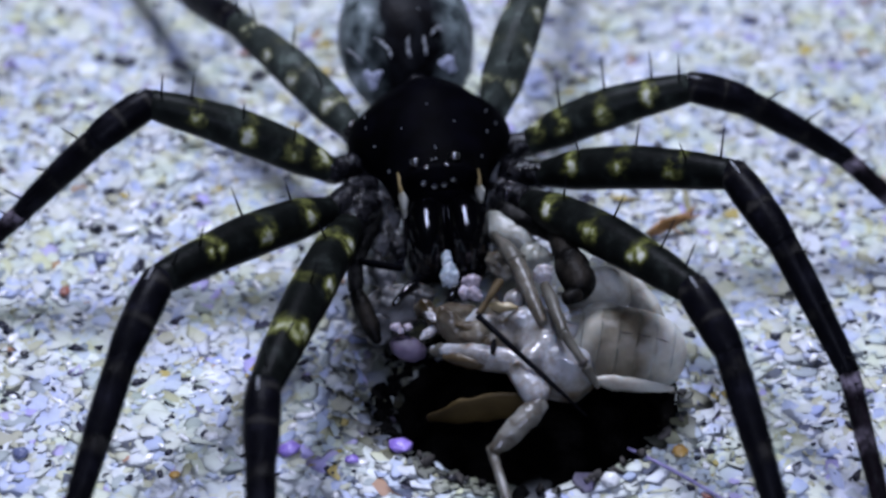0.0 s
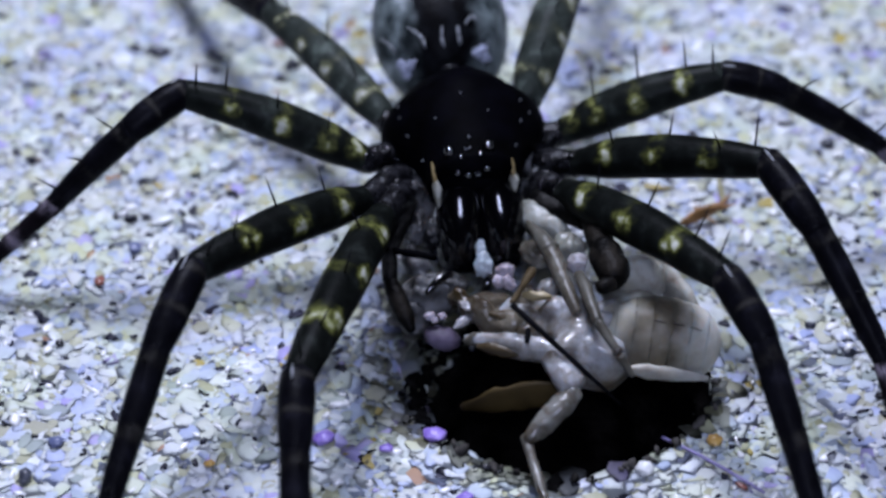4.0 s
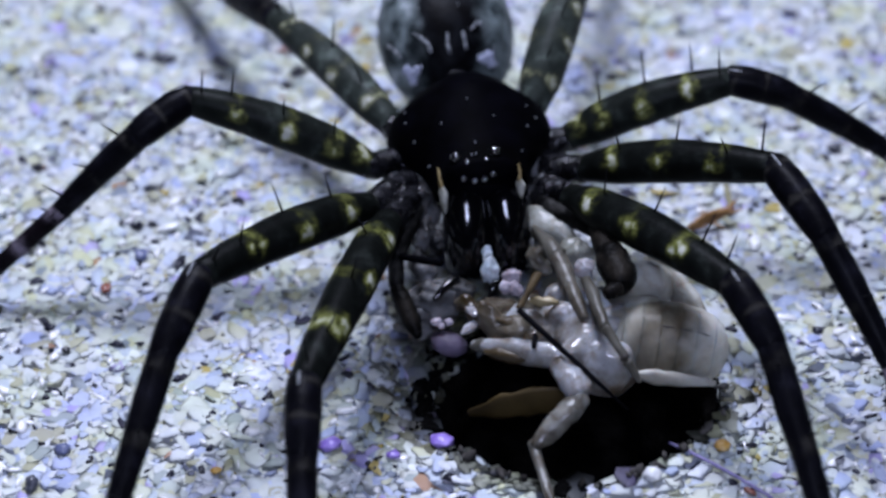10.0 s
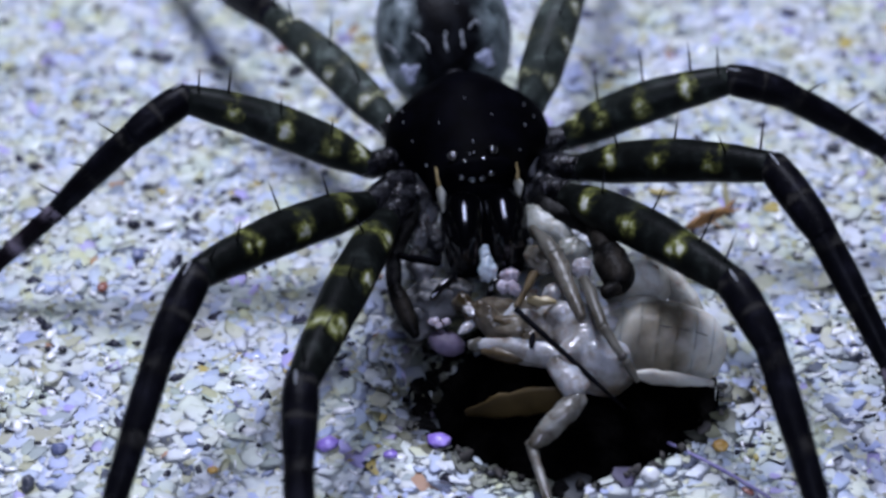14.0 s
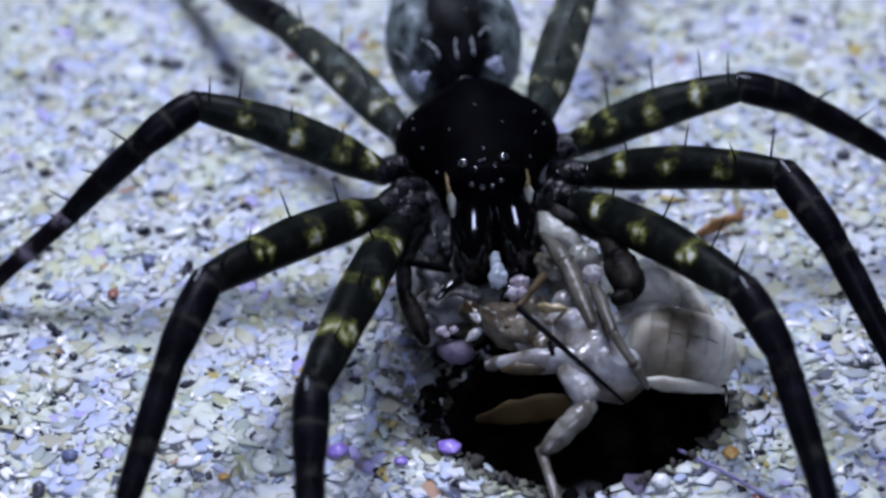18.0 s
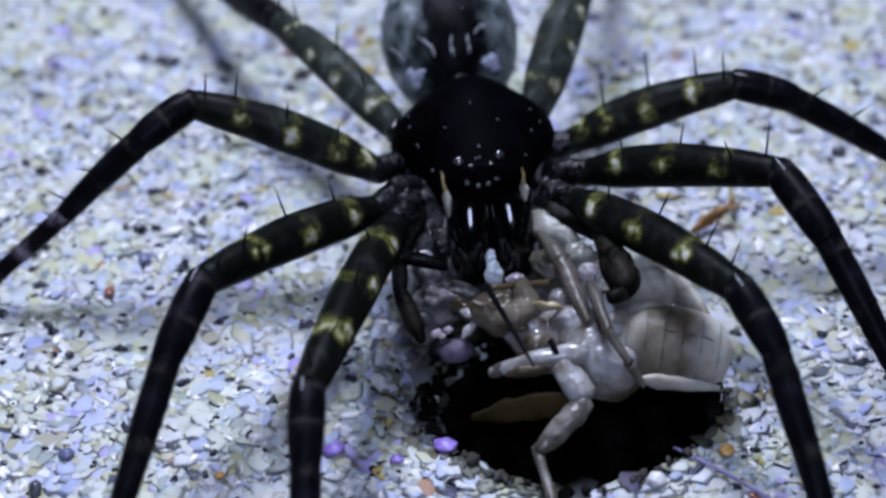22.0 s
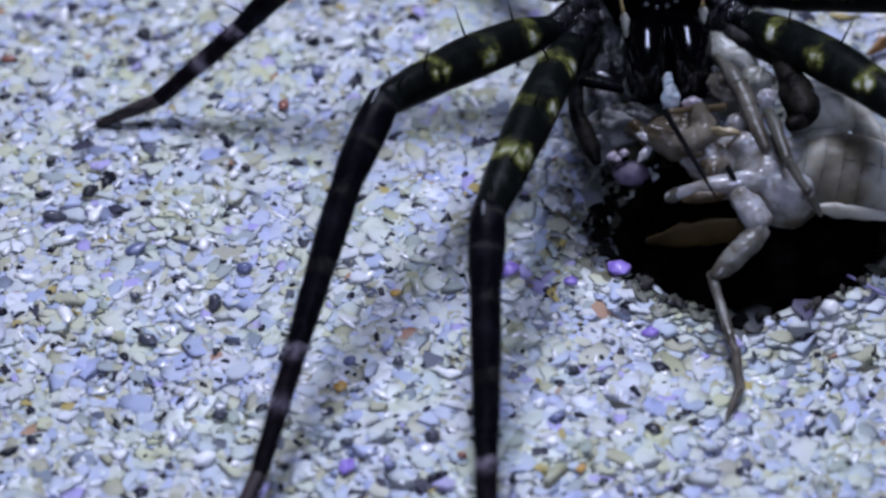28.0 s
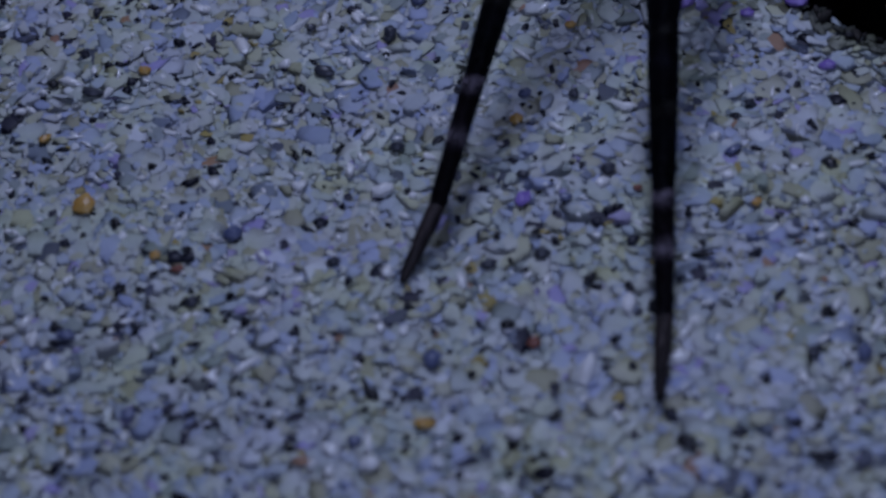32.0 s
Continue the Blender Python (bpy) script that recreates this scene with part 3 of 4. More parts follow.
def build_grains():
    rng = np.random.default_rng(7)
    step = 0.235
    gx, gy = np.meshgrid(np.arange(-31, 25, step), np.arange(-33, 22, step))
    n = gx.size
    gx, gy = gx.ravel() + rng.uniform(-0.13, 0.13, n), gy.ravel() + rng.uniform(-0.13, 0.13, n)
    lift, size = rng.uniform(-0.064, -0.056, n), np.clip(rng.lognormal(math.log(0.235), 0.42, n), 0.11, 0.50)
    # grains are sorted into darker tones where shade is painted round the rim
    painted_shade = np.array([rim_shade(a, b) for a, b in zip(gx, gy)])
    painted_shade = np.where(painted_shade > 0, painted_shade * 1.45 - rng.uniform(0.0, 0.55, n), 0.0)
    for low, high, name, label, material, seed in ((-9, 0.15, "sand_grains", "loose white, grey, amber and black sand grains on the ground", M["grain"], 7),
                                                   (0.15, 0.50, "faint_shade_sand_grains", "sand grains coloured a little darker for shade near the burrow", M["faint_shade_grain"], 8),
                                                   (0.50, 0.85, "half_shade_sand_grains", "sand grains coloured dark for shade beside the burrow", M["half_shade_grain"], 9),
                                                   (0.85, 9, "deep_shade_sand_grains", "sand grains coloured almost black for shade at the mouth of the burrow", M["deep_shade_grain"], 10)):
        pick = (painted_shade >= low) & (painted_shade < high)
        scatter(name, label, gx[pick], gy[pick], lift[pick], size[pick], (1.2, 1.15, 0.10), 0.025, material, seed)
    for name, label, n, size, stretch, material, low in (
            ("sand_grains", "top layer of loose mixed sand grains", 12000, 0.16, (1.2, 1.1, 0.17), M["grain"], -0.06),
            ("shell_splinters", "small bright white shell splinters among the sand", 2100, 0.145, (1.7, 0.85, 0.6), M["splinter"], -0.03),
            ("dark_flakes", "small black and slate flakes among the sand", 2600, 0.135, (1.3, 1.0, 0.40), M["flake"], -0.04)):
        x, y = rng.uniform(-31, 25, n), rng.uniform(-33, 22, n)
        unshaded = np.array([rim_shade(a, b) for a, b in zip(x, y)]) < 0.15
        x, y, n = x[unshaded], y[unshaded], int(unshaded.sum())
        scatter(name, label, x, y, rng.uniform(low, low + 0.02, n),
                np.clip(rng.lognormal(math.log(size), 0.32, n), 0.08, 0.36), stretch, 0.07, material, n)
    # dark crumbs thin outward to imitate the shade's soft edge
    n = 260
    turn, far = rng.uniform(0, 6.283, n), 1.0 + np.abs(rng.normal(0, 0.04, n))
    turn[: n // 2] = rng.normal(2.9, 0.45, n // 2)
    far[: n // 2] += np.abs(rng.normal(0, 0.09, n // 2))
    scatter("shade_crumbs", "black crumbs that blur the painted shade round the mouth of the burrow", *np.array([mouth(a, k) for a, k in zip(turn, far)]).T,
            rng.uniform(-0.02, 0.06, n), np.clip(rng.lognormal(math.log(0.17), 0.40, n), 0.07, 0.40), (1.2, 1.0, 0.6), 0.5, M["crumb"], 31)


# ---- the spider ----
LEGS = {
    "L1": [(-1.8, -2.39, 3.6), (-2.64, -4.22, 4.0), (-4.98, -13.1, 5.0), (-4.98, -15.1, 4.2), (-4.8, -19.7, 1.95), (-4.62, -23.3, 0.8), (-4.68, -25.6, 0.1)],
    "L2": [(-2.0, -1.63, 3.6), (-3.27, -3.48, 4.0), (-8.3, -9.4, 6.0), (-9.2, -11.8, 5.1), (-10.42, -16.3, 2.8), (-11.33, -19.9, 1.1), (-12.21, -21.87, 0.1)],
    "L3": [(-1.91, -0.55, 3.6), (-3.32, -1.38, 4.0), (-9.33, -0.91, 6.4), (-10.85, -2.03, 5.8), (-13.56, -2.66, 3.2), (-16.51, -3.83, 0.9), (-18.59, -4.23, 0.1)],
    "L4": [(-1.34, 0.55, 3.6), (-2.58, 0.88, 3.9), (-6.96, 6.64, 4.5), (-8.80, 9.99, 3.30), (-11.65, 15.69, 1.90), (-13.93, 20.35, 0.80), (-15.25, 23.09, 0.10)],
    "R1": [(2.44, -2.09, 3.6), (3.23, -3.04, 4.0), (7.9, -9.5, 5.8), (8.85, -11.4, 5.1), (10.26, -16.6, 2.2), (10.78, -20.1, 0.85), (10.96, -21.88, 0.1)],
    "R2": [(2.47, -1.02, 3.6), (3.77, -1.53, 4.0), (9.58, -4.86, 6.6), (10.84, -7.35, 6.0), (12.81, -10.57, 3.4), (13.58, -14.4, 1.2), (13.93, -16.28, 0.1)],
    "R3": [(2.32, 0.08, 3.6), (3.37, 0.19, 4.0), (8.78, 0.41, 6.2), (10.59, 0.16, 5.8), (14.19, -0.02, 3.6), (17.61, -1.59, 1.1), (19.3, -2.74, 0.1)],
    "R4": [(1.37, 0.87, 3.6), (2.17, 1.93, 3.9), (4.02, 7.8, 6.0), (4.27, 10.78, 5.8), (5.2, 14.6, 4.0), (6.4, 18.4, 1.3), (7.0, 20.4, 0.1)],
}


def build_leg(spider, key):
    j = [Vector(p) for p in LEGS[key]]
    rear = key in ("L4", "R4")
    leg = limb("leg", j[0], j[1], (0.45, 0.52, 0.42), M["coxa"], spider, "dark banded walking leg with a grey coxa", over=0.15)
    fat = {"L4": 0.95, "R4": 1.10}.get(key, 1.0)
    femur = limb("femur", j[1], j[2], (0.46 * fat, 0.70 * fat, 0.73 * fat, 0.64 * fat, 0.50 * fat), M["femur_rear" if rear else "femur_mid" if key[1] == "3" else "femur"], leg,
                 "olive black femur with three yellow blotches", bend=0.28, cap=0.45, over=0.16)
    blob("trochanter", tuple(j[1]), (0.46, 0.46, 0.46), M["knob"], leg, "glossy black hip joint", (0, 0, 0), 0.25, ord(key[0]) + int(key[1]))
    blob("coxa_rim", tuple(j[0].lerp(j[1], 0.45)), (0.52, 0.50, 0.48), M["knob"], leg, "", (20, 30, 0), 0.35, int(key[1]))
    limb("patella", j[2], j[3], (0.50, 0.57, 0.55, 0.46), M["tibia"], leg, bend=0.07, over=0.34, cap=0.35)
    blob("knee", tuple(j[2] - Vector((0, 0, 0.02))), (0.49, 0.49, 0.49), M["knob"], leg, "glossy dark knee joint", (0, 0, 0), 0.12, int(key[1]))
    blob("knee", tuple(j[3]), (0.45, 0.45, 0.45), M["tibia"], leg, "", (0, 0, 0), 0.12, int(key[1]) + 4)
    limb("tibia", j[3], j[4], (0.46, 0.47, 0.41, 0.34), M["tibia"], leg, bend=0.06, over=0.22, cap=0.35)
    limb("metatarsus", j[4], j[5], (0.34, 0.32, 0.29, 0.27), M["metatarsus"], leg, "dark metatarsus with pale rings", over=0.12, cap=0.35)
    limb("tarsus", j[5], j[6], (0.26, 0.25, 0.20, 0.12), M["tarsus"], leg, over=0.10, cap=0.35)
    if not rear:
        m = aim(j[2], j[3]).to_3x3()
        p = j[2] + m.col[0] * 0.50 + m.col[1] * 0.12
        limb("knee_streak", p - m.col[2] * 0.25, p + m.col[2] * 0.35 + m.col[0] * 0.04, (0.02, 0.045, 0.02), M["fleck"], leg, "pale streak over the knee", sides=8)
    rng = random.Random(int(key[1]) + ord(key[0]))
    for a, b, us, length, r in ((j[1], j[2], (0.24, 0.52, 0.8, 0.95), 1.3, 0.66), (j[3], j[4], (0.12, 0.5, 0.9), 0.95, 0.42), (j[4], j[5], (0.1, 0.2), 0.5, 0.3)):
        m = aim(a, b).to_3x3()
        up, side, along = m.col[0], m.col[1], m.col[2]
        for u in us:
            bow = 0.28 * math.sin(math.pi * u) if r > 0.6 else 0.0
            s = rng.uniform(-0.5, 0.5)
            root = a.lerp(b, u) + up * (r * 0.86 + bow - 0.06) + side * s * r * 0.5
            bristle(leg, root, root + (up * 0.95 + side * s + along * 0.25).normalized() * length * rng.uniform(0.75, 1.1))
    verts, faces = [], []
    for a, b, r in ((j[2], j[3], 0.47), (j[3], j[4], 0.42), (j[4], j[5], 0.31), (j[5], j[6], 0.22)):
        m = aim(a, b).to_3x3()
        for k in range(int(22 * (b - a).length)):
            u, th = rng.random(), rng.uniform(0, 6.283)
            out = m.col[0] * math.cos(th) + m.col[1] * math.sin(th)
            root = a.lerp(b, u) + out * r * 0.85
            tip = root + (out * 0.32 + m.col[2] * 0.95) * rng.uniform(0.35, 1.15)
            side = m.col[2].cross(out) * 0.022
            n = len(verts)
            verts += [tuple(root + side), tuple(root - side), tuple(root + m.col[2] * 0.02), tuple(tip)]
            faces += [(n, n + 1, n + 3), (n + 1, n + 2, n + 3), (n + 2, n, n + 3)]
    link("leg_hair", verts, faces, M["spine"], None, leg, "fine dark hairs along the shin")
    return leg


def carapace_mesh():
    """A pear-shaped shield: a narrow raised head in front (toward -y) and a broad rounded thorax behind."""
    verts, faces = [], []
    rings, sides = 26, 36
    for j in range(rings + 1):
        u = j / rings
        y = -3.35 + 6.6 * u
        half = 1.46 + 1.78 * (1 / (1 + math.exp(-(u - 0.36) * 10)))
        half *= max(0.0, 1 - max(0.0, (u - 0.40) / 0.60) ** 1.9) ** 0.95
        if u < 0.04:
            half *= 0.90 + 0.10 * u / 0.04
        top = 5.62 + 0.52 * math.exp(-((u - 0.50) / 0.26) ** 2) - 2.2 * max(0.0, u - 0.62) ** 1.5 * 2.2
        low = 3.75
        for i in range(sides):
            a = 2 * math.pi * i / sides
            ca, sa = math.cos(a), math.sin(a)
            box = 0.72 + 0.28 * min(1.0, u / 0.4) + 0.22 * max(0.0, min(1.0, (u - 0.4) / 0.4))
            x = half * (abs(ca) ** box) * (1 if ca > 0 else -1)
            z = 4.0 + ((top - 4.0) * (max(0, sa) ** box) if sa > 0 else (4.0 - low) * sa)
            groove = 0.12 * math.exp(-(x / 0.12) ** 2) * math.exp(-((u - 0.62) / 0.10) ** 2) if sa > 0 else 0
            ray = 0.05 * math.cos(9 * math.atan2(x, (u - 0.6) * 6)) * math.exp(-((u - 0.6) / 0.25) ** 2) if sa > 0.1 else 0
            ridge = 0.26 * math.exp(-(x / 0.95) ** 2) * math.exp(-((u - 0.60) / 0.22) ** 2) if sa > 0 else 0
            verts.append((x, y, z + ridge - groove - ray))
    for j in range(rings):
        for i in range(sides):
            k = (i + 1) % sides
            faces.append((j * sides + i, j * sides + k, (j + 1) * sides + k, (j + 1) * sides + i))
    faces.append(tuple(range(sides))[::-1])
    return verts, [f[::-1] for f in faces]


YAW = pose(0, 0, 0, 0, 0, 7)


def turned(x, y, z):
    return tuple(YAW @ Vector((x, y, z)))


MOVING = {}


def build_spider():
    spider = holder("spider", 0, 0, 0)
    tagged(spider, "black long-legged spider with yellow-banded legs holding pale prey on sand", "spider")
    v, f = carapace_mesh()
    shield = link("carapace", v, f, M["carapace"], YAW, spider, "glossy black carapace")
    for x, y, z, r in ((-0.85, -2.85, 5.56, 0.20), (0.43, -2.85, 5.68, 0.20), (-0.51, -3.16, 5.52, 0.13), (0.13, -3.16, 5.58, 0.13),
                       (-0.64, -3.30, 5.05, 0.15), (0.33, -3.30, 5.14, 0.15), (-0.29, -3.38, 4.97, 0.15), (0.03, -3.38, 5.01, 0.15)):
        blob("eye", turned(x, y, z), (r, r, r), M["eye"], shield, rings=8, sides=12)
    for top, middle, low in (((-1.42, -2.72, 5.05), (-1.36, -3.32, 4.70), (-1.28, -3.58, 3.92)), ((1.18, -3.12, 5.28), (1.18, -3.40, 4.85), (1.22, -3.52, 4.25))):
        limb("hair_stripe", turned(*top), turned(*middle), (0.05, 0.10, 0.13), M["amber_stripe"], shield, "amber upper part of the face stripe", squash=0.7, lump=0.4, over=0.04)
        limb("hair_stripe", turned(*middle), turned(*low), (0.11, 0.19, 0.16, 0.06), M["cream_stripe"], shield, "cream hair stripe beside the face", squash=0.7, lump=0.4, over=0.08)
    rng = random.Random(4)
    for x, y, z in ((-0.21, -0.69, 6.30), (-1.14, -1.39, 5.88), (0.61, -1.38, 6.04), (-0.16, -2.48, 5.84), (1.75, -1.27, 5.43), (1.84, -0.40, 5.63), (-2.03, -1.25, 5.09), (-2.22, -0.42, 5.26), (-2.22, -0.04, 5.43), (-1.66, -2.25, 4.80), (1.42, -2.33, 5.23), (2.16, -0.52, 5.17), (-0.21, -3.00, 5.78), (-0.36, -3.16, 5.87)):
        blob("white_hair", turned(x, y, z), (0.02, 0.026, 0.055), M["fleck"], shield, "", (0, rng.uniform(-30, 30), rng.uniform(0, 180)), 0.5, 2, rings=6, sides=8)
    ab = blob("abdomen", turned(0.0, 6.75, 3.75), (2.48, 3.3, 2.45), M["abdomen"], spider, "dark mottled rounded abdomen with pale flecks", (8, 0, 7), 0.03, 3, 26, 36)
    for x, y, z in ((-1.60, 4.29, 3.95), (-1.45, 4.09, 3.76), (-1.32, 4.07, 4.13), (1.02, 4.02, 4.50), (1.27, 4.07, 4.24), (1.20, 4.14, 4.49)):
        blob("pale_spot", turned(x, y, z), (0.20, 0.10, 0.19), M["pale_hair"], ab, "bluish white hair spot", (0, 30 * x, 7), 0.8, int(abs(x + z) * 50))
    flecks = ((0.29, 5.44, 5.90, 0.6), (-1.10, 5.56, 5.70, 0.8), (-1.27, 5.18, 5.41, 0.7), (-1.43, 4.99, 5.15, 0.8), (-1.20, 4.73, 5.16, 1.2), (-1.06, 4.56, 5.12, 1.2),
                                      (-0.87, 4.33, 5.02, 1.2), (-0.83, 4.14, 4.84, 0.8), (-0.19, 4.49, 5.39, 0.8), (-0.24, 4.22, 5.14, 1.2), (-0.19, 4.01, 4.92, 0.9), (0.36, 4.51, 5.37, 1.0),
                                      (0.38, 4.23, 5.13, 1.2), (0.40, 4.07, 4.95, 0.8), (0.65, 4.62, 5.37, 0.8), (0.89, 4.92, 5.48, 1.3), (1.03, 4.86, 5.37, 0.8), (-2.23, 5.55, 4.27, 0.8),
                                      (-2.03, 5.13, 4.38, 0.9), (-1.85, 4.76, 4.30, 0.9), (2.01, 5.61, 4.84, 0.8), (1.68, 4.99, 4.89, 0.8), (1.44, 4.43, 4.61, 0.9))
    for (x, y, z, s), after in zip(flecks, flecks[1:] + flecks[:1]):
        c, d = Vector(turned(x, y, z)), Vector(turned(*after[:3]))
        if (d - c).length < 0.50:
            limb("pale_fleck", c, d, (0.045 * s, 0.075 * s, 0.04 * after[3]), M["fleck"], ab, "", squash=0.6, lump=0.7, over=0.04)
        else:
            blob("pale_fleck", c, (0.05 * s, 0.04 * s, 0.09 * s), M["fleck"], ab, "", (0, rng.uniform(-40, 40), rng.uniform(0, 90)), 0.9, int(abs(x) * 90), 6, 8)
    limb("pedicel", turned(0, 2.8, 3.9), turned(0, 4.6, 3.8), (0.5, 0.5, 0.6), M["coxa"], spider)
    limb("sternum", turned(0, -2.2, 3.5), turned(0, 2.4, 3.5), (1.4, 2.0, 1.5), M["coxa"], spider, squash=1.0)
    blob("clypeus", turned(0, -3.02, 4.42), (1.36, 0.50, 0.42), M["carapace"], shield, "dull black plate over the jaws", (-20, 0, 7), 0.05, 6)
    # jaws
    for s in (-1, 1):
        a, b = turned(s * 0.58 + 0.02, -2.75, 4.45), turned(s * 0.72 + 0.14, -4.30, 1.55)
        jaw = limb("chelicera", a, b, (0.66, 0.76, 0.80, 0.80, 0.78, 0.72), M["chelicera"], spider, "shiny black chelicera", bend=0.30, cap=0.5, sides=20)
        tooth = limb("fang", *(((-0.40, -5.90, 2.95), (-1.22, -6.75, 2.72)) if s < 0 else ((1.0, -4.7, 1.9), (0.55, -5.3, 1.5))), (0.17, 0.15, 0.13, 0.08), M["chelicera"], jaw, "black curved fang", bend=0.10)
        MOVING["fang%d" % s] = tooth
        MOVING["jaw%d" % s] = jaw
    for c, r, k in (((-1.80, -2.87, 3.50), 0.50, 1), ((-1.51, -3.73, 3.00), 0.42, 2), ((-1.60, -4.89, 2.40), 0.46, 3), ((2.43, -2.44, 3.40), 0.40, 4), ((3.17, -2.83, 3.30), 0.40, 5),
                    ((2.26, -0.88, 3.30), 0.42, 6), ((2.52, -1.74, 3.20), 0.45, 7), ((2.09, -1.73, 2.90), 0.40, 8), ((3.01, -2.23, 3.30), 0.40, 13), ((-1.52, -1.92, 3.30), 0.45, 9), ((-1.44, -2.84, 3.00), 0.45, 10), ((-1.83, -3.09, 3.20), 0.42, 11), ((-1.14, -3.81, 2.70), 0.40, 12), ((-1.55, -3.78, 2.80), 0.36, 14), ((-2.46, -2.06, 3.70), 0.40, 15)):
        blob("maxilla", c, (r, r * 0.8, r * 1.3), M["maxilla"], spider, "grey translucent mouthpart beside the jaws", (0, 25 * k, 40 * k), 0.4, k)
    # feelers with swollen tips
    left = limb("pedipalp", (-1.7, -3.0, 3.6), (-2.42, -5.00, 3.10), (0.24, 0.27, 0.24), M["palp"], spider, "grey pedipalp with a dark swollen tip", over=0.1)
    limb("palp_tibia", (-2.46, -4.86, 3.10), (-2.41, -6.08, 2.70), (0.24, 0.27, 0.25), M["palp"], left, over=0.08)
    limb("palp_bulb", (-2.41, -6.08, 2.70), (-1.71, -7.53, 1.90), (0.24, 0.31, 0.31, 0.15), M["bulb"], left, over=0.1)
    limb("palp_spur", (-2.31, -5.24, 3.30), (-0.92, -5.61, 3.30), (0.12, 0.13, 0.11), M["carapace"], left, over=0.03, sides=8)
    right = limb("pedipalp", (2.3, -2.9, 3.6), (4.02, -4.65, 4.00), (0.30, 0.34, 0.32), M["palp"], spider, "grey pedipalp with a dark swollen tip", over=0.1, lump=0.2)
    limb("palp_tibia", (4.08, -4.56, 4.00), (4.40, -6.30, 4.20), (0.32, 0.42, 0.46), M["bulb"], right, over=0.22, lump=0.2)
    limb("palp_bulb", (4.40, -6.22, 4.20), (4.72, -7.56, 4.10), (0.46, 0.56, 0.55, 0.36), M["bulb"], right, over=0.25, lump=0.2)
    limb("hook", (4.68, -7.75, 4.10), (4.13, -8.02, 4.10), (0.26, 0.27, 0.20), M["bulb"], right, over=0.04, lump=0.2)
    for key in LEGS:
        build_leg(spider, key)
    return spider


# ---- the prey ----
def girth(u):
    """Half width of the prey's hind body at the part u of its length, in millimetres."""
    return 1.36 * math.sqrt(max(0.012, 1 - max(0.0, (u - 0.55) / 0.45) ** 2.6)) * (0.55 + 0.45 * min(1.0, u * 2.4) ** 0.7)


def build_hind_body(prey):
    """The soft abdomen: rings that slide into one another, with a broken dark line on each flank."""
    a, b = Vector((4.10, -7.95, 2.40)), Vector((8.12, -8.42, 1.95))
    length = (b - a).length
    m = aim(a, b)
    body = None
    rings, sides = 7, 40
    for k in range(rings):
        u0, u1 = k / rings - 0.02, (k + 1) / rings + 0.012
        verts, faces = [], []
        steps = 8
        for j in range(steps + 1):
            f = j / steps
            u = min(1.0, max(0.0, u0 + (u1 - u0) * f))
            lip = 0.993 + 0.011 * f ** 0.7 - (0.006 if j == steps else 0.0)
            for i in range(sides):
                w = 2 * math.pi * i / sides
                r = girth(u) * lip * (1 + 0.05 * noise.noise(Vector((math.cos(w) * 1.4, math.sin(w) * 1.4, u * 5))) + 0.012 * noise.noise(Vector((math.cos(w) * 6, math.sin(w) * 6, u * 26 + k))))
                verts.append((r * math.cos(w), 0.96 * r * math.sin(w), u * length))
        for j in range(steps):
            for i in range(sides):
                q = (i + 1) % sides
                faces.append((j * sides + i, j * sides + q, (j + 1) * sides + q, (j + 1) * sides + i))
        faces.append(tuple(steps * sides + i for i in range(sides)))
        if body is None:
            body = link("abdomen", verts, faces, M["prey_abdomen"], m, prey, "soft translucent cream abdomen of sliding rings with brown stains")
        else:
            link("ring", verts, faces, M["prey_abdomen"], m, body)
        for dy, dz, r in ((-0.44, 0.90, 0.024), (-0.96, -0.20, 0.034)):
            if 2 < k < 6:
                p0, p1 = (a.lerp(b, u) + Vector((0, dy, dz)) * girth(u) * 1.005 for u in (u0 + 0.035, u1 - 0.035))
                limb("side_line", p0, p1, (r * 0.6, r, r * 0.5), M["prey_dark"], body, "dark broken line along the side", sides=6)
    limb("belly_strip", (5.05, -9.86, 2.40), (7.65, -9.62, 1.75), (0.10, 0.27, 0.25, 0.20, 0.10), M["prey_pale"], body, "pale strip under the side", squash=0.7, lump=0.3)
    return body


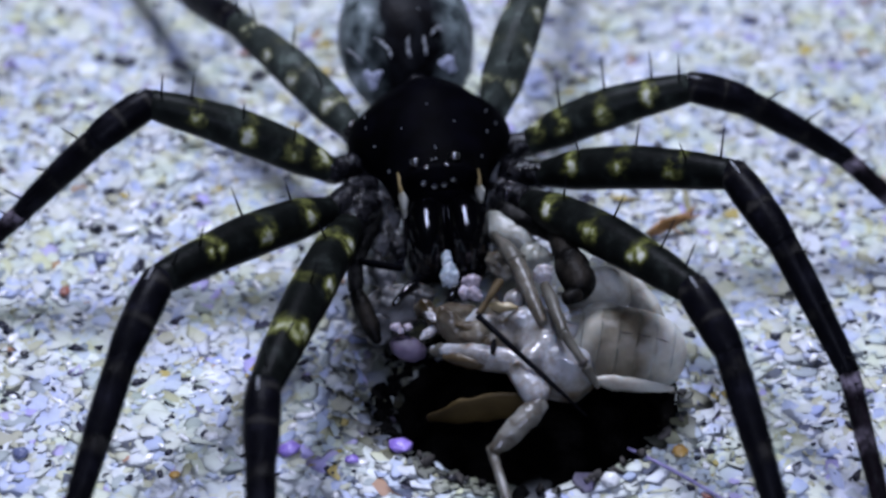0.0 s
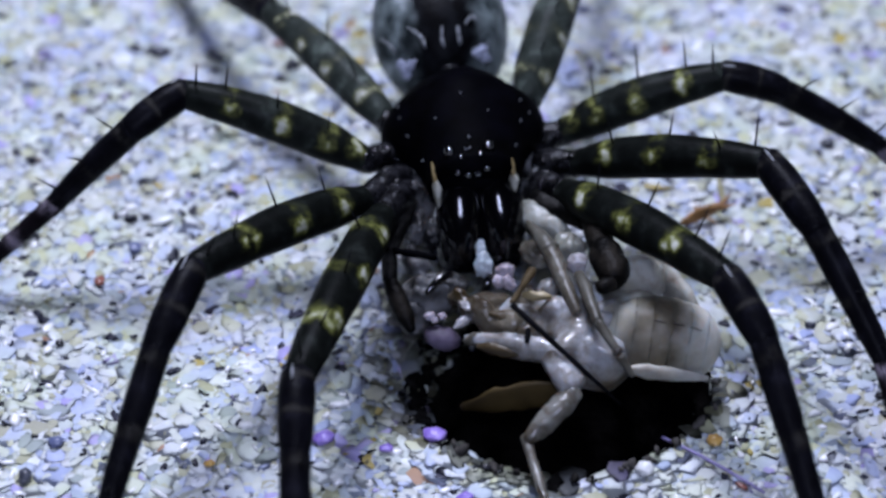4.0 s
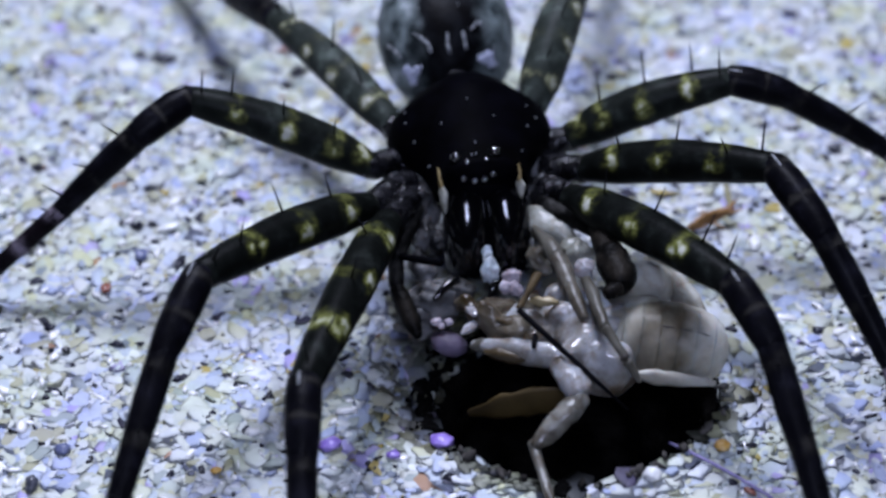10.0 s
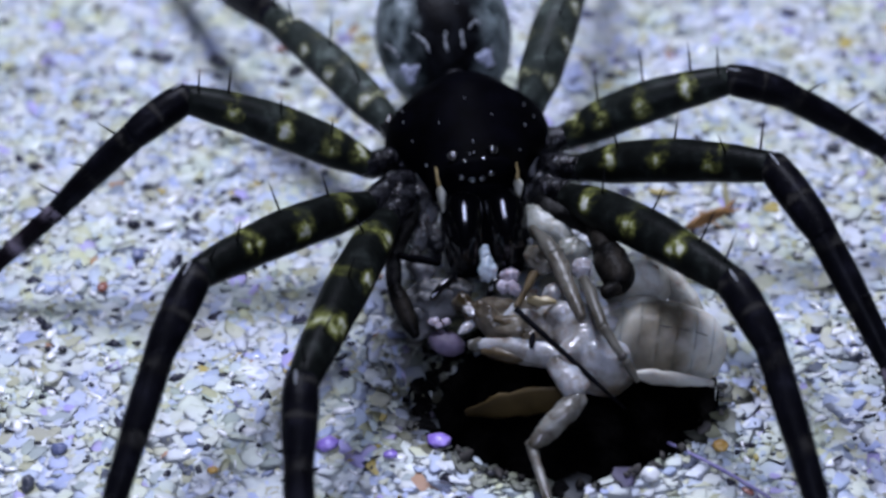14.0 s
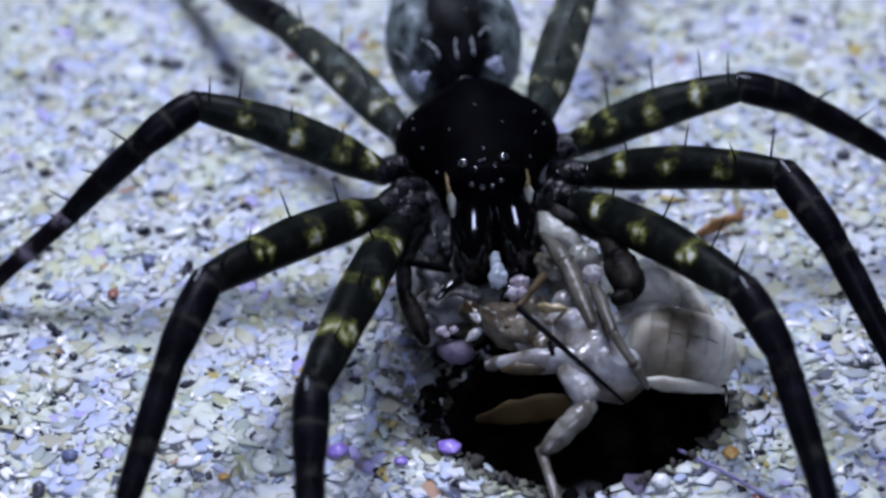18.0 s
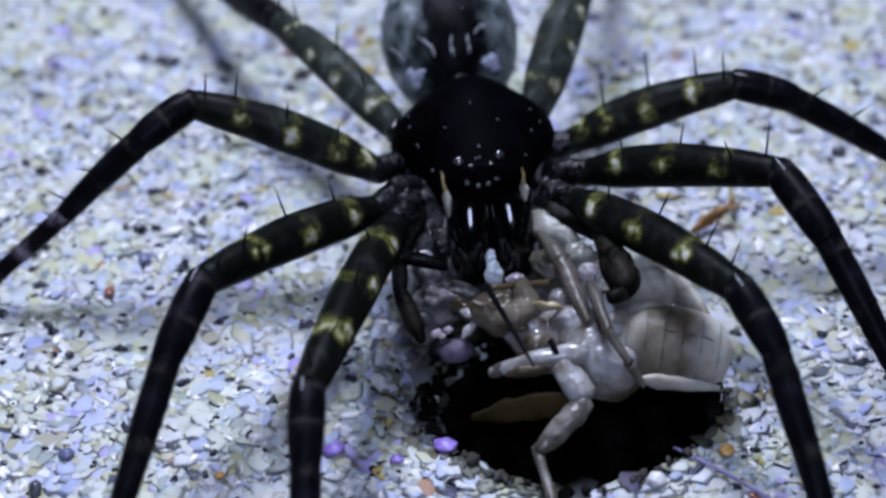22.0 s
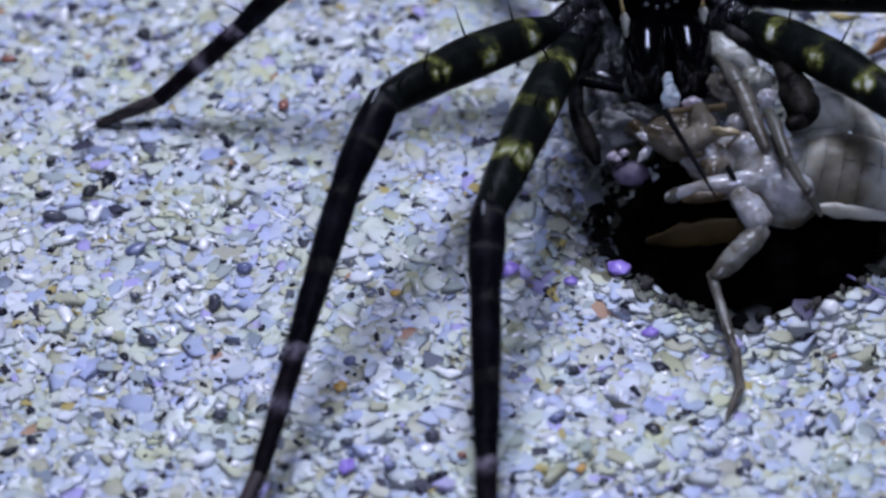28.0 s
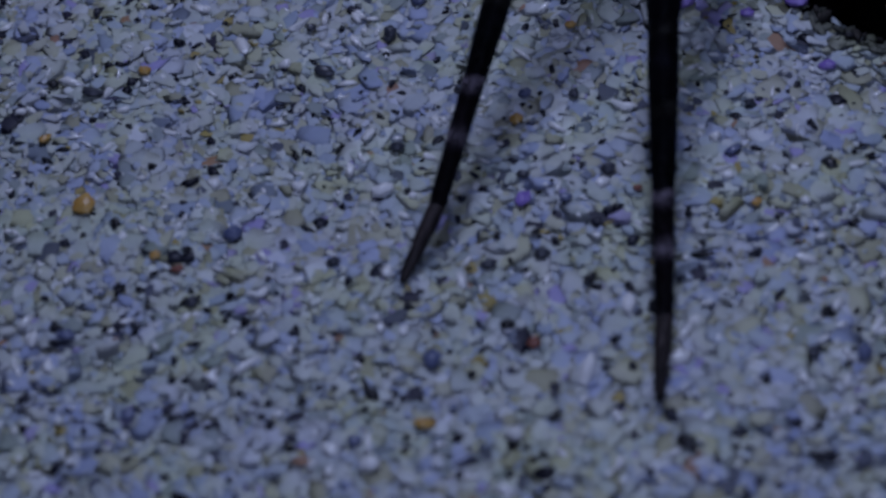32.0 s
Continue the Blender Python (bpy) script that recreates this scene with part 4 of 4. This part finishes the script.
def build_prey():
    prey = holder("cricket", 4.0, -9.0, 0)
    tagged(prey, "pale dead cricket with bent legs held under the jaws", "cricket")
    build_hind_body(prey)
    blob("pronotum", (5.42, -6.05, 2.62), (1.12, 0.80, 1.82), M["prey_pale"], prey, "smooth translucent cream neck shield", (36, -16, 4), 0.10, 5, 26, 34)
    blob("shield_edge", (5.36, -7.72, 2.90), (0.85, 0.62, 0.46), M["prey_pale"], prey, "pale rounded corner of the neck shield", (30, -12, 20), 0.14, 7, 16, 24)
    limb("wing_case", (5.95, -4.30, 2.50), (7.52, -6.85, 1.95), (0.40, 0.66, 0.70, 0.62, 0.30), M["prey_pale"], prey, "short translucent pale wing case", squash=0.42, lump=0.16, over=0.1, sides=24)
    # chest: folded plates and hip lobes with brown folds between them
    merged("chest", (((3.55, -8.00, 2.45), (1.12, 0.95, 0.98), (10, 30, -15), 0.20, 9),
                     ((2.15, -7.60, 2.15), (1.40, 1.05, 0.92), (10, 10, -15), 0.26, 8),
                     ((4.10, -9.15, 2.02), (1.16, 0.82, 1.10), (10, 24, -8), 0.14, 9),
                     ((2.85, -7.72, 2.95), (0.50, 0.40, 0.58), (16, -22, 20), 0.16, 2),
                     ((2.72, -6.62, 2.92), (0.42, 0.30, 0.46), (24, -8, 30), 0.20, 3),
                     ((3.20, -9.20, 2.75), (0.56, 0.44, 0.48), (32, 6, 40), 0.16, 4),
                     ((2.15, -8.25, 2.48), (0.72, 0.42, 0.42), (40, 20, 50), 0.2, 5),
                     ((4.45, -9.35, 2.28), (0.58, 0.42, 0.56), (48, 34, 60), 0.16, 6),
                     ((3.62, -8.70, 2.82), (0.58, 0.46, 0.50), (56, 48, 70), 0.16, 7),
                     ((4.58, -7.55, 2.72), (0.62, 0.42, 0.62), (64, 62, 80), 0.16, 8),
                     ((4.30, -8.35, 2.98), (0.44, 0.34, 0.46), (72, 76, 90), 0.2, 9)),
           M["prey_soft"], prey, "soft cream chest and belly of folded glossy lobes")
    for c, s3, turn in (((1.95, -8.42, 2.76), (0.46, 0.18, 0.14), -8), ((1.25, -8.02, 2.94), (0.46, 0.18, 0.14), -15), ((2.28, -8.98, 2.52), (0.40, 0.14, 0.14), -20)):
        blob("fold", c, s3, M["prey_fold"], prey, "brown fold between the chest lobes", (20, 0, turn), 0.3, int(abs(turn)) + 2, 14, 18)
    # white lobes and pulp round the jaws
    lobe = limb("lobe", (1.85, -3.10, 3.30), (3.30, -4.50, 3.15), (0.30, 0.50, 0.52, 0.36), M["lobe"], prey, "white glossy lobe beside the jaws", bend=0.10, over=0.1, lump=0.3, sides=24)
    blob("lobe_tip", (3.42, -5.00, 3.20), (0.52, 0.50, 0.48), M["lobe"], lobe, "", (20, 10, 30), 0.35, 3, 18, 24)
    blob("lobe_tip", (2.40, -4.75, 2.75), (0.55, 0.60, 0.40), M["prey_tan"], lobe, "shaded tan lobe", (0, 20, 40), 0.4, 5, 18, 24)
    drop = blob("pulp", (0.62, -5.62, 3.00), (0.30, 0.24, 0.40), M["pulp"], prey, "bluish white chewed pulp between the jaws", (-30, 12, 10), 0.28, 21, 18, 22)
    blob("pulp_tip", (0.52, -5.10, 3.25), (0.16, 0.16, 0.32), M["pulp"], drop, "", (-35, 6, 0), 0.4, 12, 14, 18)
    for c, s3, k in (((1.33, -5.70, 2.80), (0.30, 0.24, 0.34), 1), ((1.40, -6.20, 2.75), (0.28, 0.22, 0.26), 2), ((1.12, -6.05, 2.65), (0.22, 0.2, 0.24), 3)):
        blob("pulp", c, s3, M["pulp_pink"], prey, "violet-white crumbling pulp", (20 * k, 30 * k, 0), 0.3, 13 + k, 16, 20)
    # legs
    hind = limb("hind_femur", (2.06, -4.45, 3.85), (2.80, -6.05, 3.90), (0.10, 0.20, 0.32, 0.33), M["prey_rust"], prey, "folded hind leg, brown at its root and pale at its knee", over=0.05, lump=0.2, sides=18)
    limb("hind_thigh", (2.72, -5.85, 3.88), (3.50, -8.36, 3.45), (0.31, 0.29, 0.24, 0.16), M["prey_tan"], hind, "grey-tan lower thigh", over=0.12, lump=0.18, sides=18)
    blob("hind_knee", (3.56, -6.66, 4.02), (0.32, 0.28, 0.36), M["prey_white"], hind, "glossy violet-white knee", (0, 20, 0), 0.3, 4)
    limb("hind_tibia", (3.58, -7.25, 4.05), (4.08, -9.50, 4.00), (0.17, 0.22, 0.20, 0.17), M["prey_rust"], hind, "brown shin", over=0.05, lump=0.22, bend=0.05)
    limb("hind_shin", (4.08, -9.48, 4.00), (4.62, -10.35, 3.62), (0.17, 0.15, 0.14), M["prey_rust"], hind, over=0.05, lump=0.2)
    limb("joint_ring", (4.60, -10.30, 3.62), (4.70, -10.44, 3.54), (0.16, 0.18, 0.16), M["prey_dark"], hind, "dark joint ring", over=0.02)
    limb("hind_foot", (4.72, -10.46, 3.50), (5.10, -10.80, 2.98), (0.16, 0.13, 0.08), M["prey_rust"], hind, over=0.05, lump=0.22)
    mid = limb("middle_femur", (2.63, -9.62, 2.70), (3.38, -10.62, 2.30), (0.36, 0.46, 0.42), M["prey_soft"], prey, "white bent leg standing on sand", over=0.14, lump=0.2, sides=20)
    limb("middle_tibia", (3.41, -10.72, 2.25), (1.93, -11.98, 1.40), (0.30, 0.38, 0.36, 0.22), M["prey_shin"], mid, "translucent shin with brown stains", over=0.12, lump=0.2, sides=18)
    limb("middle_shin", (1.83, -11.76, 1.30), (2.49, -14.41, 0.75), (0.19, 0.15, 0.13), M["prey_shin"], mid, over=0.08, lump=0.22)
    limb("middle_foot", (2.50, -14.29, 0.75), (2.68, -15.59, 0.30), (0.16, 0.15, 0.13), M["prey_tan"], mid, over=0.05, lump=0.22)
    limb("claw", (2.65, -15.48, 0.30), (2.21, -16.54, 0.05), (0.13, 0.12, 0.05), M["prey_tan"], mid, over=0.05, lump=0.22)
    front = limb("front_femur", (2.95, -9.42, 2.65), (0.05, -8.35, 2.30), (0.34, 0.44, 0.42, 0.30, 0.12), M["prey_soft"], prey, "pale tapered front leg", over=0.08, lump=0.22, squash=0.85, sides=22)
    limb("front_tip", (0.45, -8.42, 2.36), (0.0, -8.38, 2.20), (0.24, 0.22, 0.10), M["prey_rust"], front, "brown leg tip", over=0.05, lump=0.22)
    limb("thigh_stripe", (1.95, -9.28, 2.50), (0.35, -8.74, 2.34), (0.05, 0.24, 0.22, 0.08), M["prey_fold"], front, "brown stripe under the thigh", lump=0.3)
    limb("wing", (3.40, -9.85, 1.55), (-0.05, -9.90, 0.75), (0.34, 0.62, 0.52, 0.16), M["prey_wing"], prey, "dark amber wing in the shade", squash=0.30, over=0.1, lump=0.3, sides=20)
    # torn head
    head = merged("head", (((0.75, -7.05, 2.35), (0.95, 0.60, 0.58), (0, 14, 10), 0.35, 15),
                           ((-0.25, -6.72, 2.60), (0.44, 0.26, 0.26), (-25, 55, 150), 0.3, 3),
                           ((0.75, -7.70, 2.52), (0.88, 0.42, 0.42), (25, -50, 150), 0.3, 8),
                           ((1.62, -7.95, 2.62), (0.75, 0.45, 0.44), (-25, -15, 200), 0.3, 9),
                           ((1.95, -7.40, 2.82), (0.62, 0.40, 0.34), (-25, -50, 100), 0.3, 12)),
                  M["prey_amber"], prey, "torn amber head under the jaws", 4)
    for c, s3, k in (((0.02, -7.28, 2.74), (0.36, 0.15, 0.12), 6), ((-0.08, -7.72, 2.42), (0.34, 0.15, 0.12), 11)):
        blob("mouthpart", c, s3, M["prey_white"], head, "torn white mouthpart", (0, 12, 20 * k), 0.4, k, 14, 18)
    for c, r in (((-1.13, -7.38, 2.35), 0.15), ((-0.72, -7.38, 2.35), 0.12), ((-0.95, -7.52, 2.30), 0.09)):
        blob("pellet", c, (r * 1.3, r, r), M["pulp_pink"], head, "small whitish pellet", (0, 20, 30), 0.5, int(r * 100), 10, 12)
    blob("palp_stub", (-0.72, -7.70, 1.70), (0.62, 0.42, 0.36), M["prey_violet"], head, "violet grey torn lobe", (0, 10, -12), 0.15, 22, 16, 22)
    for c, s3, k in (((-1.30, -6.20, 2.10), (0.80, 0.5, 0.75), 1), ((-1.72, -6.63, 1.60), (0.7, 0.45, 0.6), 2), ((-0.50, -5.60, 2.20), (0.6, 0.4, 0.45), 3)):
        blob("membrane", c, s3, M["membrane"], prey, "grey translucent membrane under the jaws", (10 * k, 20, 0), 0.5, 30 + k, 18, 24)
    limb("yellow_shred", (1.80, -7.62, 3.50), (2.74, -7.80, 3.55), (0.09, 0.17, 0.16, 0.06), M["prey_yellow"], prey, "yellow shred of cuticle", lump=0.6, squash=0.7)
    base, tip = Vector((1.41, -8.87, 4.20)), Vector((5.24, -11.38, 1.74))
    v, f = tube_mesh([(0, 0.105), (1.6, 0.09), (3.2, 0.075), (4.6, 0.035)], 8)
    feeler = link("antenna", v, f, M["antenna"], aim(base, tip), prey, "thin black antenna")
    limb("scape", (2.19, -6.85, 3.85), (1.45, -8.70, 4.12), (0.15, 0.12, 0.10), M["prey_fold"], feeler, "brown antenna base", over=0.03, sides=10, lump=0.3)
    stub = limb("tibial_spur", (1.98, -8.70, 3.00), (1.90, -9.35, 3.05), (0.08, 0.10, 0.07), M["antenna"], front, "short dark spur", over=0.02, sides=8)
    MOVING["antenna"], MOVING["head"], MOVING["front"] = feeler, head, front
    return prey


def build_debris():
    d = MOVING["fragment"] = limb("plant_fragment", (7.62, -0.16, 0.30), (9.12, 0.58, 0.45), (0.10, 0.22, 0.30, 0.24, 0.20), M["debris"], None, squash=0.45, lump=0.7, sides=18)
    tagged(d, "rust brown plant fragment with a forked end lying on sand", "plant debris")
    for p, q, r in (((9.00, 0.52, 0.45), (9.42, 1.00, 0.60), 0.09), ((9.00, 0.48, 0.45), (9.58, 0.62, 0.50), 0.08), ((8.50, 0.12, 0.36), (8.88, -0.12, 0.28), 0.06), ((8.10, 0.12, 0.36), (8.20, 0.50, 0.50), 0.05)):
        limb("prong", p, q, (r, r * 0.8, r * 0.3), M["debris"], d, lump=0.4, sides=8, over=0.08)
    s = limb("straw", (9.24, 0.95, 0.25), (9.10, 1.75, 0.80), (0.10, 0.11, 0.06), M["straw"], None, lump=0.3)
    tagged(s, "short olive straw stuck in sand", "plant debris")
    h = limb("fibre", (6.2, -10.6, 0.15), (9.2, -13.0, 0.12), (0.05, 0.06, 0.05), M["fibre"], None, bend=0.1)
    tagged(h, "thin violet fibre lying on sand", "fibre")


# larger grains that stand out of the sand: place, length, width (mm) and turn (degrees)
AMBER = [(-22.12, -19.54, 0.86, 0.77, 10), (-19.59, -21.44, 0.44, 0.37, 10), (-21.20, -14.16, 0.50, 0.40, 10), (-9.40, -15.74, 0.55, 0.41, 10), (-2.08, -18.56, 0.44, 0.33, 35), (-11.13, -26.69, 0.66, 0.44, 10), (-23.86, -16.96, 0.53, 0.35, 46), (-7.98, -11.75, 0.46, 0.36, 4), (7.84, -10.80, 0.65, 0.54, 0)]
RED = [(-8.28, -23.84, 0.48, 0.42, 10), (-18.87, -21.86, 0.47, 0.33, 35), (-5.57, -18.22, 0.34, 0.30, 10), (-12.38, -3.11, 0.70, 0.43, 86), (-7.10, 11.07, 0.49, 0.35, 0), (8.54, -12.59, 0.53, 0.28, -41), (-22.30, -0.95, 0.69, 0.40, 4)]
BLUE = [(-17.40, -20.47, 0.67, 0.60, 10), (-11.10, -24.55, 0.89, 0.57, 92), (-13.00, -27.38, 0.50, 0.44, 10), (-19.50, -26.83, 0.58, 0.48, 10), (0.95, -23.69, 0.71, 0.55, 75), (-7.72, -18.63, 0.47, 0.40, 10), (-11.32, -1.31, 0.67, 0.55, 86), (-16.48, -10.03, 0.77, 0.55, 31), (-12.88, -10.79, 0.69, 0.51, 4), (-2.83, -16.62, 0.61, 0.37, 43), (-9.17, -14.63, 0.52, 0.42, 4), (-21.69, -24.37, 0.66, 0.50, 10)]
PURPLE = [(-0.97, -10.50, 1.11, 0.83, 4), (-4.45, -10.66, 0.83, 0.72, 4), (-2.48, -11.09, 0.54, 0.43, 4), (-8.97, -18.74, 0.70, 0.50, 56), (-0.02, -13.17, 0.60, 0.46, 4)]
WHITE = [(-15.78, -18.52, 0.44, 0.37, -25), (-13.13, -18.57, 0.95, 0.57, 35), (-13.84, -16.53, 0.55, 0.26, 75), (-6.00, -15.00, 0.83, 0.31, -1), (-5.66, -22.34, 0.84, 0.49, 84), (-12.86, -23.23, 0.36, 0.29, 10), (-6.71, -24.72, 1.19, 0.44, 80), (-5.66, -27.81, 0.71, 0.28, 66), (-12.47, -28.11, 0.65, 0.56, 10), (0.47, -24.75, 0.54, 0.25, 75), (1.36, -22.70, 0.84, 0.26, 66), (-22.66, -24.52, 0.66, 0.30, 88), (0.07, -27.28, 0.56, 0.25, 10), (-3.44, -22.28, 0.45, 0.23, 10), (-16.49, -22.63, 0.56, 0.23, -8)]
WHITE2 = [(-18.09, -8.53, 0.78, 0.45, 83), (-18.85, -9.59, 0.96, 0.41, 24), (-10.55, 0.12, 1.00, 0.40, 17), (-7.86, 0.13, 0.84, 0.40, -22), (-13.82, -16.48, 0.76, 0.34, 71), (-6.21, -14.99, 0.86, 0.34, -22), (3.82, -12.05, 0.75, 0.39, 4), (0.86, -17.02, 0.71, 0.27, 24), (4.67, -16.46, 0.58, 0.24, 53), (5.83, -16.64, 0.72, 0.34, 53), (-15.67, -18.46, 0.47, 0.37, 4), (5.60, -12.12, 0.71, 0.68, 4), (9.97, -0.63, 0.91, 0.44, 83), (-8.57, -26.96, 0.69, 0.47, 10), (-15.68, -9.71, 0.55, 0.26, 32)]
BLACK = [(-18.69, -21.19, 0.34, 0.30, 10), (-21.04, -20.20, 0.41, 0.34, 84), (-23.99, -14.82, 0.40, 0.32, 10), (-9.62, -20.07, 0.43, 0.23, 84), (-6.81, -21.43, 0.49, 0.29, 35), (-3.60, -20.50, 0.76, 0.26, -1), (0.06, -17.03, 0.61, 0.44, -35), (-9.07, -23.25, 0.48, 0.35, 10), (-9.94, -24.98, 0.29, 0.25, 10), (-14.61, -26.15, 0.32, 0.29, 10), (-3.89, -27.05, 0.71, 0.47, -35), (-7.51, -26.32, 0.59, 0.25, 46), (-19.92, -6.04, 0.50, 0.35, 79), (-18.36, -7.43, 0.68, 0.49, 43), (-13.34, -6.21, 0.42, 0.34, 4), (0.65, -12.08, 0.39, 0.25, 4)]
DARK = [(-15.50, -14.01, 0.85, 0.46, -14), (-22.76, -15.08, 0.82, 0.39, -1), (-16.19, -12.13, 0.43, 0.36, 10), (-12.88, -16.94, 0.48, 0.41, 10), (-6.52, -17.50, 0.51, 0.44, 10), (-9.78, -21.11, 0.56, 0.36, 22), (-8.25, -20.64, 0.53, 0.46, 10), (-0.45, -23.85, 0.48, 0.38, 10), (-19.78, -23.89, 0.46, 0.26, 10), (-14.33, -21.31, 0.50, 0.33, 10), (-18.26, -23.02, 0.53, 0.40, 10), (-19.70, -1.57, 0.56, 0.48, 4), (-19.40, -8.52, 0.98, 0.45, 4), (-13.63, -12.36, 0.68, 0.43, 86)]
DARK2 = [(-6.50, -17.55, 0.47, 0.40, 4), (-7.70, -14.58, 0.42, 0.35, 4), (-12.90, -16.95, 0.51, 0.44, 4), (-8.99, -17.81, 0.50, 0.34, 7), (-18.36, -7.33, 0.64, 0.42, 7), (-13.63, -12.25, 0.43, 0.64, 7), (-2.34, -14.78, 0.45, 0.31, 7), (-11.64, 10.42, 1.15, 0.53, 0), (13.41, 4.60, 0.76, 0.55, 0), (-9.44, 10.16, 0.96, 0.57, -29)]


def build_marked_grain(row, material, label, seed, flat):
    x, y, a, b, turn = row
    rng = random.Random(seed)
    iv, jf = icosahedron()
    bm = bmesh.new()
    vs = [bm.verts.new((p[0] * a * 0.5 * rng.uniform(0.72, 1.25), p[1] * b * 0.5 * rng.uniform(0.72, 1.25), p[2] * b * flat * rng.uniform(0.7, 1.2))) for p in iv]
    for q in jf:
        bm.faces.new([vs[k] for k in q])
    bmesh.ops.bevel(bm, geom=bm.edges[:], offset=0.03 * b, segments=1, affect="EDGES")
    verts = [tuple(p.co) for p in bm.verts]
    bm.verts.index_update()
    faces = [tuple(p.index for p in q.verts) for q in bm.faces]
    bm.free()
    z = height(x, y) + 0.06 + b * flat * 0.2
    ob = link("sand_grain", verts, faces, material, pose(x * 0.001, y * 0.001, z * 0.001, rng.uniform(-12, 12), rng.uniform(-12, 12), turn))
    tagged(ob, label, "sand grain", "large grains in the sand")


def build_marked_grains():
    kinds = ((AMBER, (0.45, 0.24, 0.05), (0.62, 0.40, 0.12), "amber rounded grain lying in the sand", 0.30),
             (RED, (0.19, 0.06, 0.04), (0.32, 0.13, 0.09), "rust red angular grain lying in the sand", 0.30),
             (BLUE, (0.08, 0.10, 0.20), (0.18, 0.20, 0.32), "slate blue grain lying in the sand", 0.30),
             (PURPLE, (0.20, 0.12, 0.46), (0.38, 0.28, 0.70), "violet glassy grain lying in the sand", 0.28),
             (WHITE, (0.80, 0.80, 0.80), (0.92, 0.92, 0.92), "white shell splinter lying in the sand", 0.35),
             (WHITE2, (0.70, 0.71, 0.70), (0.88, 0.88, 0.86), "white shell splinter lying in the sand", 0.35),
             (BLACK, (0.012, 0.012, 0.015), (0.030, 0.030, 0.036), "black angular flake lying in the sand", 0.35),
             (DARK, (0.035, 0.038, 0.05), (0.09, 0.095, 0.12), "dark grey grain lying in the sand", 0.40),
             (DARK2, (0.03, 0.033, 0.045), (0.08, 0.085, 0.11), "dark grey grain lying in the sand", 0.40))
    for k, (rows, lo, hi, label, flat) in enumerate(kinds):
        material = mottled("grain_" + label.split()[0], lo, hi, 2400, 0.32, 0.5, 0.3, 0.00004)
        for i, row in enumerate(rows):
            build_marked_grain(row, material, label, 31 * k + i, flat)


build_ground()
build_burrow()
build_grains()
build_marked_grains()
build_spider()
build_prey()
build_debris()


def motions():
    # the black antenna swings round as the jaws shift their grip
    prey = WORLD["cricket"].inverted()
    sweep = ((0.0, (1.41, -8.87, 4.20), (5.24, -11.38, 1.74)),
        (17.4, (1.38, -8.82, 4.20), (5.25, -11.09, 1.49)),
        (18.5, (0.81, -7.94, 4.20), (4.74, -11.18, 2.41)),
        (19.5, (0.43, -7.46, 4.20), (5.14, -9.71, 1.52)),
        (20.0, (0.47, -7.54, 4.20), (3.09, -12.26, 4.26)),
        (21.0, (0.40, -7.31, 4.00), (1.88, -12.43, 4.88)),
        (23.0, (0.35, -7.31, 4.00), (2.03, -12.41, 4.59)),
        (32.0, (0.35, -7.31, 4.00), (2.03, -12.41, 4.59)))
    walk(MOVING["antenna"], [(t, prey @ aim(a, b)) for t, a, b in sweep])
    # the torn head is drawn up a little, the front leg droops
    h = WORLD["head"]
    rise = Matrix.Translation((-0.00025, 0.00015, 0.00030)) @ h @ pose(0, 0, 0, 0, -16, 8)
    half = Matrix.Translation((-0.00015, 0.00005, 0.00010)) @ h @ pose(0, 0, 0, 0, -7, 3)
    walk(MOVING["head"], [(0, prey @ h), (16.0, prey @ h), (18.5, prey @ half), (20.0, prey @ rise), (32, prey @ rise)])
    up, down = prey @ WORLD[MOVING["front"].name], prey @ aim((3.60, -9.15, 2.90), (0.55, -9.40, 2.30))
    walk(MOVING["front"], [(0, up), (17.2, up), (18.6, down), (32, down)])
    # the jaws work slowly
    for s in (-1, 1):
        j = WORLD[MOVING["jaw%d" % s].name]
        rows = [(0, 0.0), (4.0, 0.6), (9.0, 0.0), (14.0, 0.4), (17.0, 0.0), (18.0, 2.2), (19.2, -1.0), (20.5, 1.6), (22.0, 0.6), (26.0, 1.2), (32, 0.8)]
        walk(MOVING["jaw%d" % s], [(t, j @ pose(0, 0, 0, s * a, a * 0.7, 0)) for t, a in rows])
    # one fang is drawn up and laid along the feeler
    hold = WORLD[MOVING["jaw-1"].name].inverted()
    low, high = hold @ WORLD[MOVING["fang-1"].name], hold @ aim((-0.90, -5.15, 3.30), (-2.05, -5.13, 3.42))
    walk(MOVING["fang-1"], [(0, low), (17.6, low), (18.4, hold @ aim((-0.50, -5.60, 3.10), (-1.25, -6.30, 2.90))), (19.4, hold @ aim((-0.70, -5.35, 3.20), (-1.80, -5.60, 3.25))), (20.2, high), (32, high)])
    # the plant fragment is nudged and turns
    f = WORLD[MOVING["fragment"].name]
    turn = Matrix.Translation(f.translation) @ pose(0, 0, 0, 0, -4, 9) @ Matrix.Translation(-f.translation) @ f
    walk(MOVING["fragment"], [(0, f), (20.4, f), (21.4, turn), (32, turn)])


motions()
